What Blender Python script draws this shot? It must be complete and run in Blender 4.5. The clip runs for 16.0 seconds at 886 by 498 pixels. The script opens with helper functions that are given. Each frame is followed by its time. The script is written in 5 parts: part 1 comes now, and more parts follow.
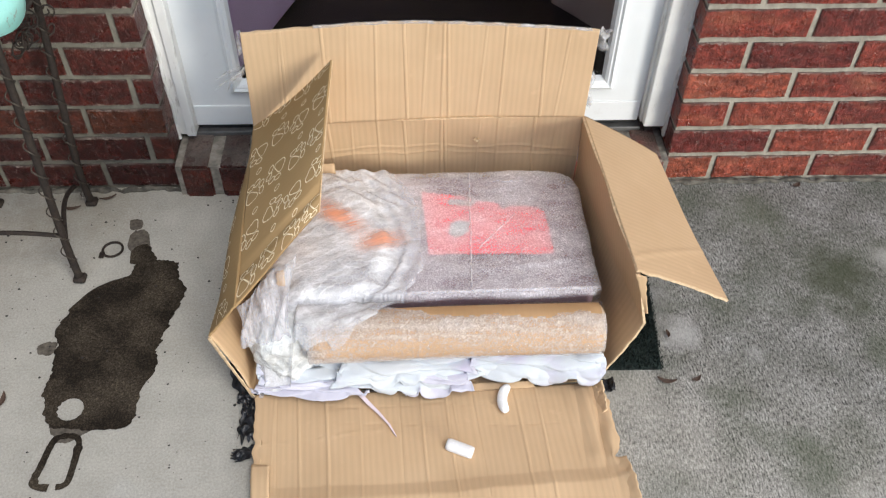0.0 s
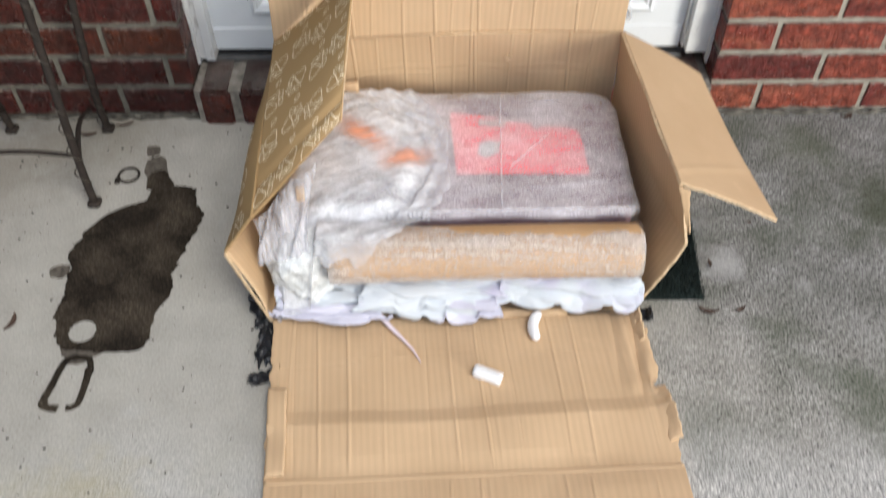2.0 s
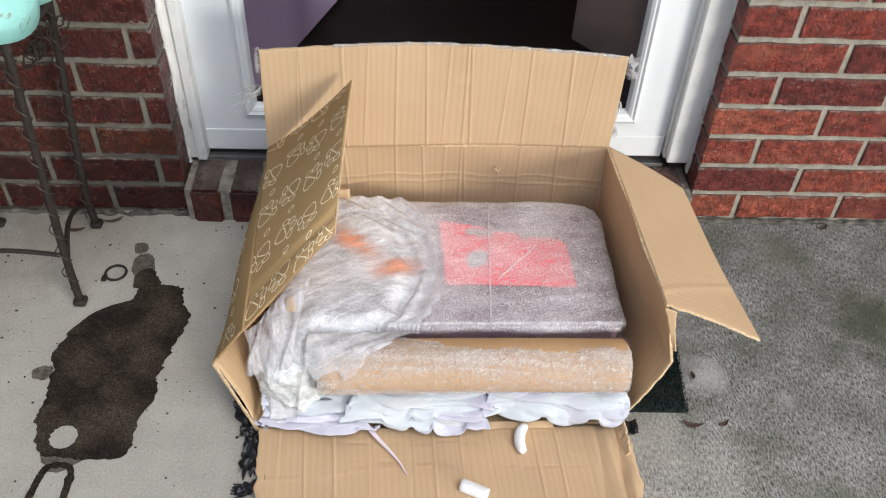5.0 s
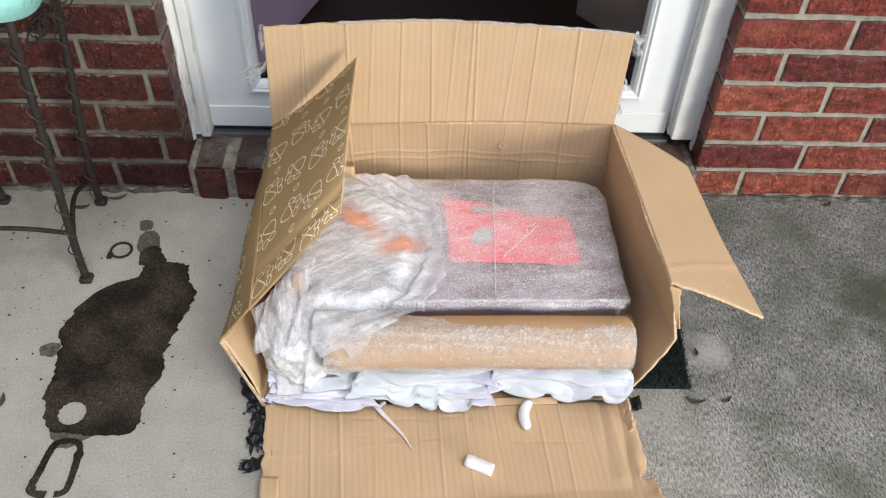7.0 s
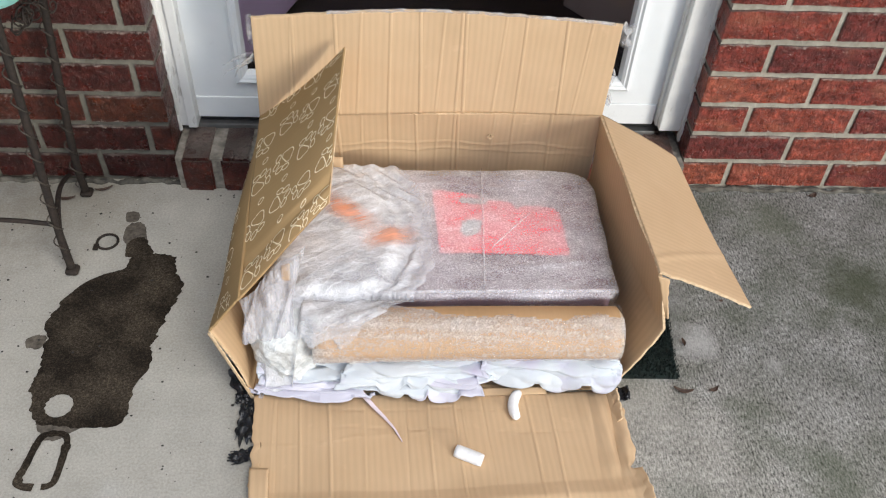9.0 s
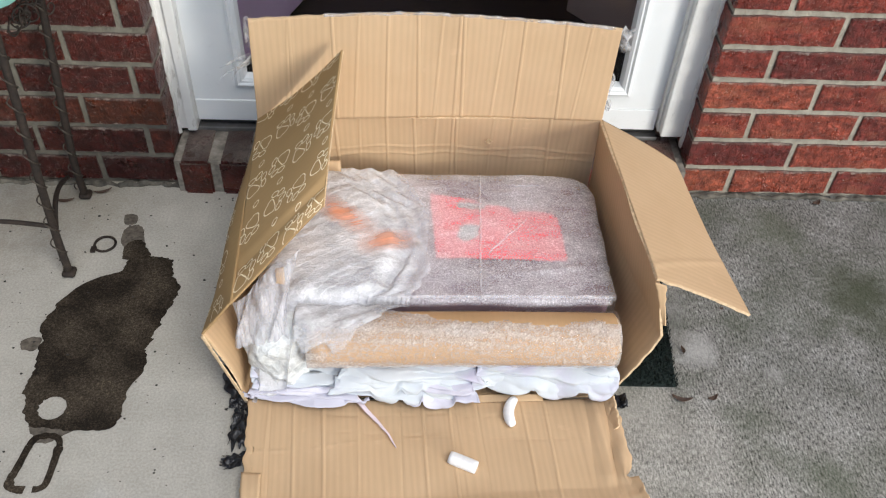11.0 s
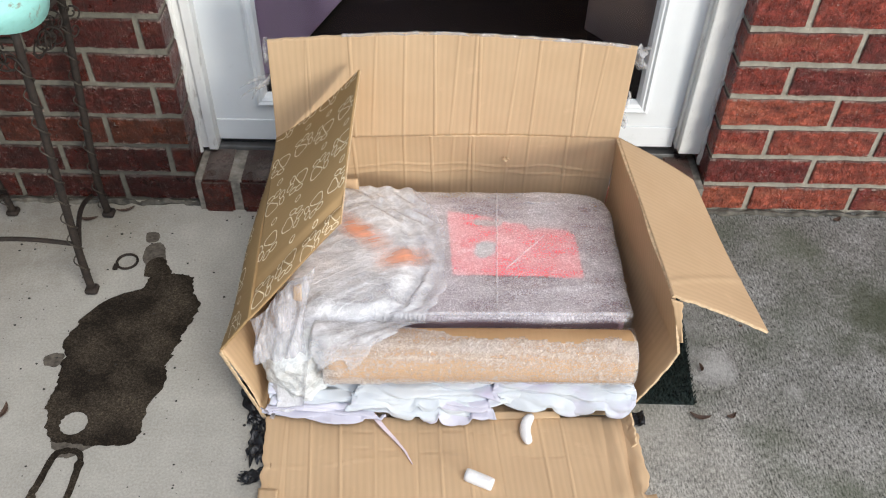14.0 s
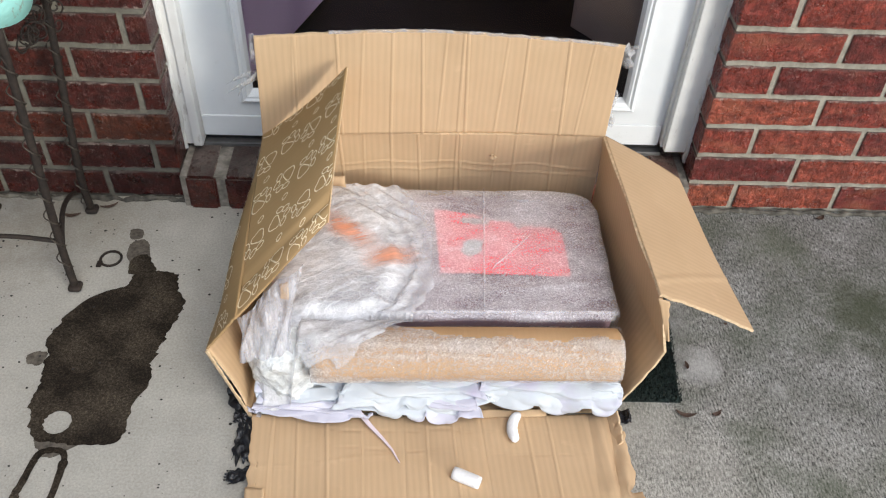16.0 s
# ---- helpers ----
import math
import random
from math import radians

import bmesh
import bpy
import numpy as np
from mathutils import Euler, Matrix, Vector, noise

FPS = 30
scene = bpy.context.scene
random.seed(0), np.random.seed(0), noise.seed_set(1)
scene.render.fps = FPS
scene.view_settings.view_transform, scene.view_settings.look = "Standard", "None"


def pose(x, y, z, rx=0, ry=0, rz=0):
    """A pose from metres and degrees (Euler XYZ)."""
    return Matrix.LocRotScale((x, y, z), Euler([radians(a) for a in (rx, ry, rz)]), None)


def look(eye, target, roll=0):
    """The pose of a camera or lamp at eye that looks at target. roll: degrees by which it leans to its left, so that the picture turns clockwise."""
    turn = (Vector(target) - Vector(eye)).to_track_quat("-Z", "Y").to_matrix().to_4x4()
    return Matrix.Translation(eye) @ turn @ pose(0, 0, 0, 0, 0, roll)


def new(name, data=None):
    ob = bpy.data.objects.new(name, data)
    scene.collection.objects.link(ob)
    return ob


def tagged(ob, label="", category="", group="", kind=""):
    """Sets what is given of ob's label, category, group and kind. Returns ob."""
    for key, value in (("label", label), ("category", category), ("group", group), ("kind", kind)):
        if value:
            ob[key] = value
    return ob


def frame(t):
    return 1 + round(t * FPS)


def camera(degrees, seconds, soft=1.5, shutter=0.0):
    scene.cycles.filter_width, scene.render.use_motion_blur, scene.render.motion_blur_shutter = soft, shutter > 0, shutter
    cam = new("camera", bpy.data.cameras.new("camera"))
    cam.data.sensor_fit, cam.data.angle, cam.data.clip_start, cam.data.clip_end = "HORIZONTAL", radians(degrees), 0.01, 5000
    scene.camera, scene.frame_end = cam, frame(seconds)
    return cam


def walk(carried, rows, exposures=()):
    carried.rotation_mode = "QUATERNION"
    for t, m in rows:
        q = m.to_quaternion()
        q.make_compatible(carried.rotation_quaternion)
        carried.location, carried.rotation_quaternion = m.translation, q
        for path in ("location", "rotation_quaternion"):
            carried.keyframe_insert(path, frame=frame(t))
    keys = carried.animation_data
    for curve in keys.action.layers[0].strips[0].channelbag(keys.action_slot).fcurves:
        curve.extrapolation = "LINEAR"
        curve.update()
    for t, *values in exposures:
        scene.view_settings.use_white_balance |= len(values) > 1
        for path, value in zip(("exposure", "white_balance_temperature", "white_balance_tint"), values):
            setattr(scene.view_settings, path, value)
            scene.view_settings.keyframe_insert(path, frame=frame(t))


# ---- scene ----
cam = camera(54.1, 16.0, soft=1.15, shutter=0.4)
PATH = [
    (0, (0.068, -1.303, 1.228), (0.133, 0.047, -0.247), 1.1),
    (0.5, (0.071, -1.298, 1.239), (0.129, 0.081, -0.209), 0.8),
    (1, (0.070, -1.290, 1.239), (0.125, 0.120, -0.178), 0.7),
    (1.5, (0.072, -1.293, 1.192), (0.099, 0.112, -0.231), -0.1),
    (1.7, (0.069, -1.303, 1.164), (0.083, 0.066, -0.257), -0.3),
    (2, (0.068, -1.328, 1.102), (0.069, -0.003, -0.396), -0.4),
    (2.2, (0.064, -1.348, 1.062), (0.073, -0.101, -0.493), -0.1),
    (2.5, (0.072, -1.366, 1.017), (0.091, -0.247, -0.640), 0.3),
    (2.8, (0.069, -1.368, 1.014), (0.100, -0.239, -0.750), 1.0),
    (3, (0.068, -1.354, 1.035), (0.097, -0.234, -0.622), 1.2),
    (3.3, (0.063, -1.322, 1.085), (0.086, -0.082, -0.478), 1.4),
    (3.5, (0.059, -1.306, 1.114), (0.083, 0.019, -0.385), 1.4),
    (3.7, (0.052, -1.294, 1.134), (0.084, 0.068, -0.293), 1.6),
    (4, (0.050, -1.294, 1.145), (0.093, 0.141, -0.247), 1.8),
    (4.2, (0.048, -1.286, 1.152), (0.103, 0.141, -0.213), 2.2),
    (6.5, (0.036, -1.287, 1.166), (0.104, 0.108, -0.266), 2.8),
    (7, (0.034, -1.285, 1.168), (0.098, 0.106, -0.268), 2.6),
    (7.5, (0.032, -1.284, 1.168), (0.092, 0.103, -0.273), 2.6),
    (8, (0.030, -1.287, 1.168), (0.086, 0.098, -0.274), 2.6),
    (8.5, (0.031, -1.286, 1.170), (0.094, 0.092, -0.277), 2.6),
    (9, (0.029, -1.287, 1.164), (0.126, 0.092, -0.281), 3.5),
    (11.5, (0.058, -1.282, 1.155), (0.122, 0.114, -0.276), 2.9),
    (12, (0.064, -1.283, 1.157), (0.116, 0.120, -0.268), 2.3),
    (12.5, (0.066, -1.285, 1.156), (0.096, 0.126, -0.261), 1.8),
    (13, (0.066, -1.287, 1.157), (0.086, 0.128, -0.256), 1.5),
    (13.5, (0.067, -1.291, 1.159), (0.086, 0.130, -0.249), 1.5),
    (14, (0.061, -1.289, 1.159), (0.081, 0.132, -0.248), 1.6),
    (14.5, (0.059, -1.286, 1.158), (0.077, 0.135, -0.250), 1.6),
    (15, (0.059, -1.285, 1.160), (0.089, 0.133, -0.250), 2.0),
    (15.5, (0.054, -1.284, 1.160), (0.102, 0.131, -0.252), 2.6),
    (16, (0.053, -1.283, 1.162), (0.114, 0.129, -0.254), 2.9),
]
walk(cam, [(t, look(eye, target, roll)) for t, eye, target, roll in PATH], [(0, 0.01), (0.5, 0.02), (1, -0.05), (2, -0.04), (2.7, 0.07), (3.1, 0.02), (3.5, -0.09), (4, -0.12), (6.3, -0.04), (16, -0.04)])

# ---- world and light ----
world = bpy.data.worlds.new("sky")
scene.world = world
world.use_nodes = True
wn = world.node_tree.nodes
sky = wn.new("ShaderNodeTexSky")
sky.sky_type, sky.sun_disc = "NISHITA", False
sky.sun_elevation, sky.sun_rotation = radians(60), radians(144)
wn["Background"].inputs["Strength"].default_value = 0.127
world.node_tree.links.new(sky.outputs[0], wn["Background"].inputs["Color"])

sun = new("sun", bpy.data.lights.new("sun", "SUN"))
sun.data.energy, sun.data.angle, sun.data.color = 1.98, radians(36), (1.0, 0.975, 0.93)
sun.matrix_world = look((1.0, -1.4, 3.05), (0, 0, 0))

# added area lamp, a stand-in for low daylight from the front right
glow = new("daylight_stand_in", bpy.data.lights.new("daylight_stand_in", "AREA"))
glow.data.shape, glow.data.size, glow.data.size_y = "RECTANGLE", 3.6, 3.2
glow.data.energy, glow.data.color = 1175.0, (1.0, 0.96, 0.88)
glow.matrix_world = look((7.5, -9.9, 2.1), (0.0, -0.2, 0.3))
scene.view_settings.exposure = 0.0


# ---- materials ----
def mat(name):
    m = bpy.data.materials.new(name)
    m.use_nodes = True
    return m, m.node_tree, m.node_tree.nodes["Principled BSDF"]


def node(tree, kind, **values):
    n = tree.nodes.new(kind)
    for k, v in values.items():
        n.inputs[k.replace("_", " ")].default_value = v
    return n


def wire(tree, a, b):
    tree.links.new(a, b)


def coords(tree, kind="Object", scale=(1, 1, 1), turn=(0, 0, 0)):
    c = tree.nodes.new("ShaderNodeTexCoord")
    m = tree.nodes.new("ShaderNodeMapping")
    if any(turn):
        m.vector_type, scale = "TEXTURE", tuple(1 / s for s in scale)
    m.inputs["Scale"].default_value = scale
    m.inputs["Rotation"].default_value = turn
    wire(tree, c.outputs[kind], m.inputs["Vector"])
    return m.outputs[0]


def place(tree, scale=(1, 1, 1)):
    """World position, for surfaces made of many pieces."""
    g = tree.nodes.new("ShaderNodeNewGeometry")
    m = tree.nodes.new("ShaderNodeMapping")
    m.inputs["Scale"].default_value = scale
    wire(tree, g.outputs["Position"], m.inputs["Vector"])
    return m.outputs[0]


def noise_tex(tree, vec, scale, detail=4.0, rough=0.55):
    n = node(tree, "ShaderNodeTexNoise", Scale=scale, Detail=detail, Roughness=rough)
    wire(tree, vec, n.inputs["Vector"])
    return n.outputs["Fac"]


def ramp(tree, fac, stops):
    r = tree.nodes.new("ShaderNodeValToRGB")
    e = r.color_ramp.elements
    while len(e) < len(stops):
        e.new(0.5)
    for el, (p, c) in zip(e, stops):
        el.position = p
        el.color = (*c, 1) if not isinstance(c, (int, float)) else (c, c, c, 1)
    wire(tree, fac, r.inputs["Fac"])
    return r.outputs["Color"]


def mix(tree, fac, a, b, how="MIX"):
    m = tree.nodes.new("ShaderNodeMix")
    m.data_type, m.blend_type = "RGBA", how
    for sock, v in ((m.inputs[0], fac), (m.inputs[6], a), (m.inputs[7], b)):
        if isinstance(v, (int, float)):
            sock.default_value = v if sock == m.inputs[0] else (v, v, v, 1)
        elif isinstance(v, tuple):
            sock.default_value = (*v, 1)
        else:
            wire(tree, v, sock)
    return m.outputs[2]


def maths(tree, how, a, b=0.0, clamp=False):
    m = tree.nodes.new("ShaderNodeMath")
    m.operation, m.use_clamp = how, clamp
    for sock, v in ((m.inputs[0], a), (m.inputs[1], b)):
        if isinstance(v, (int, float)):
            sock.default_value = v
        else:
            wire(tree, v, sock)
    return m.outputs[0]


def bump(tree, bsdf, height, strength, distance):
    b = node(tree, "ShaderNodeBump", Strength=strength, Distance=distance)
    wire(tree, height, b.inputs["Height"])
    wire(tree, b.outputs[0], bsdf.inputs["Normal"])


def simple(name, color, rough=0.6, var=0.15, scale=40.0, bump_h=0.0005, metal=0.0):
    m, t, b = mat(name)
    v = coords(t)
    f = noise_tex(t, v, scale)
    dark = tuple(c * (1 - var) for c in color)
    light = tuple(min(1, c * (1 + var)) for c in color)
    wire(t, ramp(t, f, [(0.3, dark), (0.7, light)]), b.inputs["Base Color"])
    b.inputs["Roughness"].default_value, b.inputs["Metallic"].default_value = rough, metal
    bump(t, b, noise_tex(t, v, scale * 4), 0.4, bump_h)
    return m


def concrete():
    m, t, b = mat("concrete")
    v = place(t)
    sep = t.nodes.new("ShaderNodeSeparateXYZ")
    wire(t, v, sep.inputs[0])
    x, y = sep.outputs[0], sep.outputs[1]
    big = noise_tex(t, v, 3.2, 3)
    mid = noise_tex(t, v, 14, 5)
    fine = noise_tex(t, v, 260, 3, 0.7)
    clean = ramp(t, mid, [(0.25, (0.39, 0.372, 0.328)), (0.75, (0.50, 0.48, 0.428))])
    grime = ramp(t, noise_tex(t, v, 12, 7, 0.72), [(0.26, (0.120, 0.124, 0.104)), (0.50, (0.212, 0.213, 0.196)), (0.74, (0.350, 0.350, 0.335))])
    # grime on the side away from the plant stand, with wandering edges; the front stays half washed
    dirt = maths(t, "ADD", x, maths(t, "MULTIPLY", maths(t, "SUBTRACT", big, 0.5), 0.9))
    dirt = ramp(t, dirt, [(0.24, 0.0), (0.56, 1.0)])
    front = ramp(t, maths(t, "ADD", maths(t, "MULTIPLY", y, -1.0), maths(t, "MULTIPLY", big, 0.35)), [(0.84, 0.0), (1.0, 1.0)])
    washed = ramp(t, maths(t, "SUBTRACT", maths(t, "MULTIPLY", y, -1.0), maths(t, "MULTIPLY", x, 0.45)), [(0.12, 0.0), (0.62, 1.0)])
    dirt2 = mix(t, maths(t, "MULTIPLY", washed, 0.85), dirt, 0.15)
    col = mix(t, dirt2, clean, grime)
    col = mix(t, maths(t, "MULTIPLY", front, 0.6), col, (0.55, 0.545, 0.52))
    # broom marks: long strokes at the front, worn to short worms and grains by the wall
    stroke_long = noise_tex(t, place(t, (400, 60, 1)), 1.0, 5, 0.75)
    worms = noise_tex(t, place(t, (330, 110, 1)), 1.0, 3, 0.65)
    grains = noise_tex(t, v, 330, 3, 0.75)
    brush = maths(t, "ADD", maths(t, "MULTIPLY", mix(t, front, worms, stroke_long), 0.64), maths(t, "MULTIPLY", grains, 0.36))
    pitted = maths(t, "MAXIMUM", dirt, maths(t, "MULTIPLY", front, 0.58))
    pits = ramp(t, brush, [(0.39, 0.14), (0.455, 0.70), (0.52, 1.06), (0.63, 1.85)])
    col = mix(t, pitted, col, mix(t, 1.0, col, pits, "MULTIPLY"))
    
    green = ramp(t, noise_tex(t, v, 5.5, 5), [(0.50, 0.0), (0.68, 0.55)])
    col = mix(t, maths(t, "MULTIPLY", green, dirt), col, (0.055, 0.075, 0.035))
    pale = ramp(t, noise_tex(t, place(t, (1, 1, 1)), 8.5, 3), [(0.66, 0.0), (0.78, 0.5)])
    col = mix(t, pale, col, (0.5, 0.5, 0.48))
    yellow = ramp(t, noise_tex(t, v, 4.3, 3), [(0.55, 0.0), (0.75, 0.4)])
    col = mix(t, maths(t, "MULTIPLY", yellow, front), col, (0.40, 0.36, 0.17))
    # a spilt pale patch, a mossy one and a yellowed one
    for cx, cy, r, tone, amount in ((0.535, -0.39, 0.055, (0.52, 0.52, 0.51), 0.65), (0.50, -0.30, 0.06, (0.42, 0.42, 0.41), 0.4), (0.86, -0.26, 0.15, (0.05, 0.062, 0.030), 0.75), (0.74, -0.10, 0.10, (0.11, 0.125, 0.08), 0.5), (0.98, -0.22, 0.05, (0.5, 0.5, 0.47), 0.6), (-0.43, -0.85, 0.15, (0.40, 0.35, 0.20), 0.6), (-0.60, -0.03, 0.20, (0.30, 0.27, 0.21), 0.6), (-0.34, -1.04, 0.22, (0.19, 0.185, 0.165), 0.8), (-0.62, -0.98, 0.20, (0.20, 0.195, 0.17), 0.75), (-0.30, -0.86, 0.08, (0.30, 0.295, 0.275), 0.5), (-0.74, -0.16, 0.16, (0.30, 0.27, 0.22), 0.5)):
        d = node(t, "ShaderNodeVectorMath")
        d.operation = "DISTANCE"
        d.inputs[1].default_value = (cx, cy, 0)
        wire(t, v, d.inputs[0])
        f = ramp(t, maths(t, "ADD", maths(t, "DIVIDE", d.outputs["Value"], r * 2), maths(t, "MULTIPLY", noise_tex(t, v, 30, 5, 0.7), 0.7)), [(0.45, amount), (0.80, 0.0)])
        col = mix(t, f, col, tone)
    speck = node(t, "ShaderNodeTexVoronoi", Scale=55.0)
    wire(t, v, speck.inputs["Vector"])
    spot = ramp(t, maths(t, "ADD", speck.outputs["Distance"], maths(t, "MULTIPLY", big, 0.16)), [(0.10, 0.75), (0.15, 0.0)])
    col = mix(t, maths(t, "MULTIPLY", spot, ramp(t, noise_tex(t, v, 21, 2), [(0.60, 0.0), (0.70, 1.0)])), col, (0.09, 0.085, 0.075))
    col = mix(t, 0.5, col, mix(t, 1.0, col, ramp(t, fine, [(0.3, 0.60), (0.7, 1.30)]), "MULTIPLY"))
    wire(t, col, b.inputs["Base Color"])
    b.inputs["Roughness"].default_value = 0.85
    h = maths(t, "ADD", maths(t, "MULTIPLY", brush, pitted), maths(t, "MULTIPLY", fine, 0.35))
    bump(t, b, h, 0.35, 0.003)
    return m


PITCH, LEN, JOINT, FIRST = 0.0677, 0.203, 0.0115, 0.072   # course, stretcher, joint, top of the lowest course


def brick_mat():
    m, t, b = mat("red_brick")
    info = t.nodes.new("ShaderNodeObjectInfo")
    g = t.nodes.new("ShaderNodeNewGeometry")
    v = place(t)
    base = ramp(t, info.outputs["Random"], [(0.0, (0.165, 0.030, 0.024)), (0.3, (0.240, 0.044, 0.030)), (0.6, (0.290, 0.056, 0.035)), (0.93, (0.34, 0.080, 0.046)), (1.0, (0.40, 0.150, 0.060))])
    streak = noise_tex(t, place(t, (120, 120, 42)), 1.0, 6, 0.75)
    col = mix(t, 0.8, base, mix(t, 1.0, base, ramp(t, streak, [(0.3, 0.55), (0.7, 1.4)]), "MULTIPLY"))
    mottle = noise_tex(t, place(t, (1, 1, 1.6)), 36, 6, 0.66)
    col = mix(t, 0.9, col, mix(t, 1.0, col, ramp(t, mottle, [(0.32, 0.36), (0.5, 0.95), (0.68, 1.95)]), "MULTIPLY"))
    crack = ramp(t, noise_tex(t, place(t, (75, 75, 26)), 1.0, 4, 0.6), [(0.475, 0.0), (0.497, 0.4), (0.52, 0.0)])
    col = mix(t, crack, col, mix(t, 1.0, col, (0.35, 0.30, 0.30), "MULTIPLY"))
    cloud = ramp(t, noise_tex(t, v, 30, 5), [(0.55, 0.0), (0.72, 0.7)])
    col = mix(t, cloud, col, (0.125, 0.030, 0.025))
    flush = ramp(t, noise_tex(t, place(t, (9, 9, 22)), 1.0, 3), [(0.56, 0.0), (0.70, 0.55)])
    col = mix(t, flush, col, (0.46, 0.150, 0.085))
    # shade on the plant stand's side painted into the bricks, with a wandering edge
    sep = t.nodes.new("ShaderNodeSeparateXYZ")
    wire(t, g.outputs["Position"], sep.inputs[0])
    left_shade = ramp(t, maths(t, "ADD", maths(t, "MULTIPLY", sep.outputs[0], -1.0), maths(t, "MULTIPLY", noise_tex(t, v, 5, 4), 0.5)), [(0.26, 0.0), (0.56, 0.95)])
    col = mix(t, left_shade, col, mix(t, 1.0, col, (0.25, 0.175, 0.165), "MULTIPLY"))
    lime = ramp(t, noise_tex(t, v, 130, 5, 0.8), [(0.58, 0.0), (0.66, 0.65)])
    lime2 = ramp(t, noise_tex(t, v, 16, 3), [(0.46, 0.05), (0.60, 1.0)])
    # smears of mortar left along the upper and lower arris of each brick
    local = t.nodes.new("ShaderNodeSeparateXYZ")
    wire(t, coords(t), local.inputs[0])
    off = maths(t, "ABSOLUTE", maths(t, "SUBTRACT", maths(t, "DIVIDE", local.outputs[2], (PITCH - JOINT) / 2), 1.0))
    arris = ramp(t, maths(t, "ADD", off, maths(t, "MULTIPLY", maths(t, "SUBTRACT", noise_tex(t, v, 85, 4, 0.7), 0.5), 0.9)), [(0.90, 0.0), (1.04, 0.75)])
    smear = maths(t, "MULTIPLY", arris, ramp(t, noise_tex(t, v, 11, 2), [(0.45, 0.0), (0.58, 1.0)]))
    col = mix(t, maths(t, "MAXIMUM", maths(t, "MULTIPLY", lime, lime2), smear), col, (0.50, 0.40, 0.34))
    dots = noise_tex(t, v, 330, 2, 0.6)
    col = mix(t, ramp(t, dots, [(0.69, 0.0), (0.74, 0.7)]), col, (0.6, 0.5, 0.42))
    # grey dust settled on upward faces
    nz = t.nodes.new("ShaderNodeSeparateXYZ")
    wire(t, g.outputs["Normal"], nz.inputs[0])
    dust = maths(t, "MULTIPLY", ramp(t, nz.outputs[2], [(0.5, 0.0), (0.9, 1.0)]), ramp(t, noise_tex(t, v, 24, 5), [(0.3, 0.45), (0.7, 0.95)]))
    col = mix(t, dust, col, (0.13, 0.105, 0.09))
    wire(t, col, b.inputs["Base Color"])
    wire(t, ramp(t, noise_tex(t, v, 26, 4), [(0.35, 0.22), (0.65, 0.46)]), b.inputs["Roughness"])
    pit = ramp(t, noise_tex(t, v, 210, 3, 0.6), [(0.30, 0.0), (0.42, 1.0)])
    dents = noise_tex(t, place(t, (58, 58, 38)), 1.0, 3, 0.55)
    h = maths(t, "ADD", maths(t, "ADD", noise_tex(t, v, 110, 5, 0.7), maths(t, "MULTIPLY", pit, 0.4)), maths(t, "ADD", maths(t, "MULTIPLY", streak, 0.7), maths(t, "MULTIPLY", dents, 1.6)))
    bump(t, b, h, 1.0, 0.007)
    return m


def mortar_mat():
    m, t, b = mat("mortar")
    v = place(t)
    sep = t.nodes.new("ShaderNodeSeparateXYZ")
    wire(t, v, sep.inputs[0])
    col = ramp(t, noise_tex(t, v, 60, 5), [(0.25, (0.25, 0.225, 0.18)), (0.75, (0.45, 0.41, 0.335))])
    # that side's shade again, painted into the joints
    left_shade = ramp(t, maths(t, "ADD", maths(t, "MULTIPLY", sep.outputs[0], -1.0), maths(t, "MULTIPLY", noise_tex(t, v, 5, 4), 0.5)), [(0.30, 0.0), (0.62, 0.85)])
    col = mix(t, left_shade, col, mix(t, 1.0, col, (0.42, 0.43, 0.42), "MULTIPLY"))
    wire(t, col, b.inputs["Base Color"])
    b.inputs["Roughness"].default_value = 0.9
    bump(t, b, noise_tex(t, v, 240, 4), 0.7, 0.003)
    return m


def kraft(name, light, dark, line=0.5):
    """Corrugated cardboard: flutes run along v; uv in metres."""
    m, t, b = mat(name)
    uv = coords(t, "UV")
    w = node(t, "ShaderNodeTexWave", Scale=31.0, Distortion=5.0, Detail=3.0)
    w.inputs["Detail Scale"].default_value = 0.6
    w.wave_type, w.bands_direction = "BANDS", "X"
    wire(t, coords(t, "UV", (1, 0.12, 1)), w.inputs["Vector"])
    soft = noise_tex(t, uv, 9, 4)
    grain = noise_tex(t, coords(t, "UV", (420, 16, 1)), 1.0, 4, 0.65)
    col = ramp(t, soft, [(0.25, dark), (0.75, light)])
    flute = ramp(t, w.outputs["Fac"], [(0.0, 1 - 0.07 * line), (1.0, 1.0 + 0.03 * line)])
    col = mix(t, 1.0, col, flute, "MULTIPLY")
    col = mix(t, 0.13, col, mix(t, 1.0, col, ramp(t, grain, [(0.25, 0.75), (0.75, 1.2)]), "MULTIPLY"))
    scuff = ramp(t, noise_tex(t, uv, 26, 5, 0.65), [(0.62, 0.0), (0.78, 0.35)])
    col = mix(t, scuff, col, tuple(min(1, c * 1.25) for c in light))
    wire(t, col, b.inputs["Base Color"])
    b.inputs["Roughness"].default_value = 0.74
    b.inputs["Specular IOR Level"].default_value = 0.3
    h = maths(t, "ADD", maths(t, "MULTIPLY", w.outputs["Fac"], line), maths(t, "MULTIPLY", soft, 0.9))
    bump(t, b, h, 0.22, 0.0009)
    return m


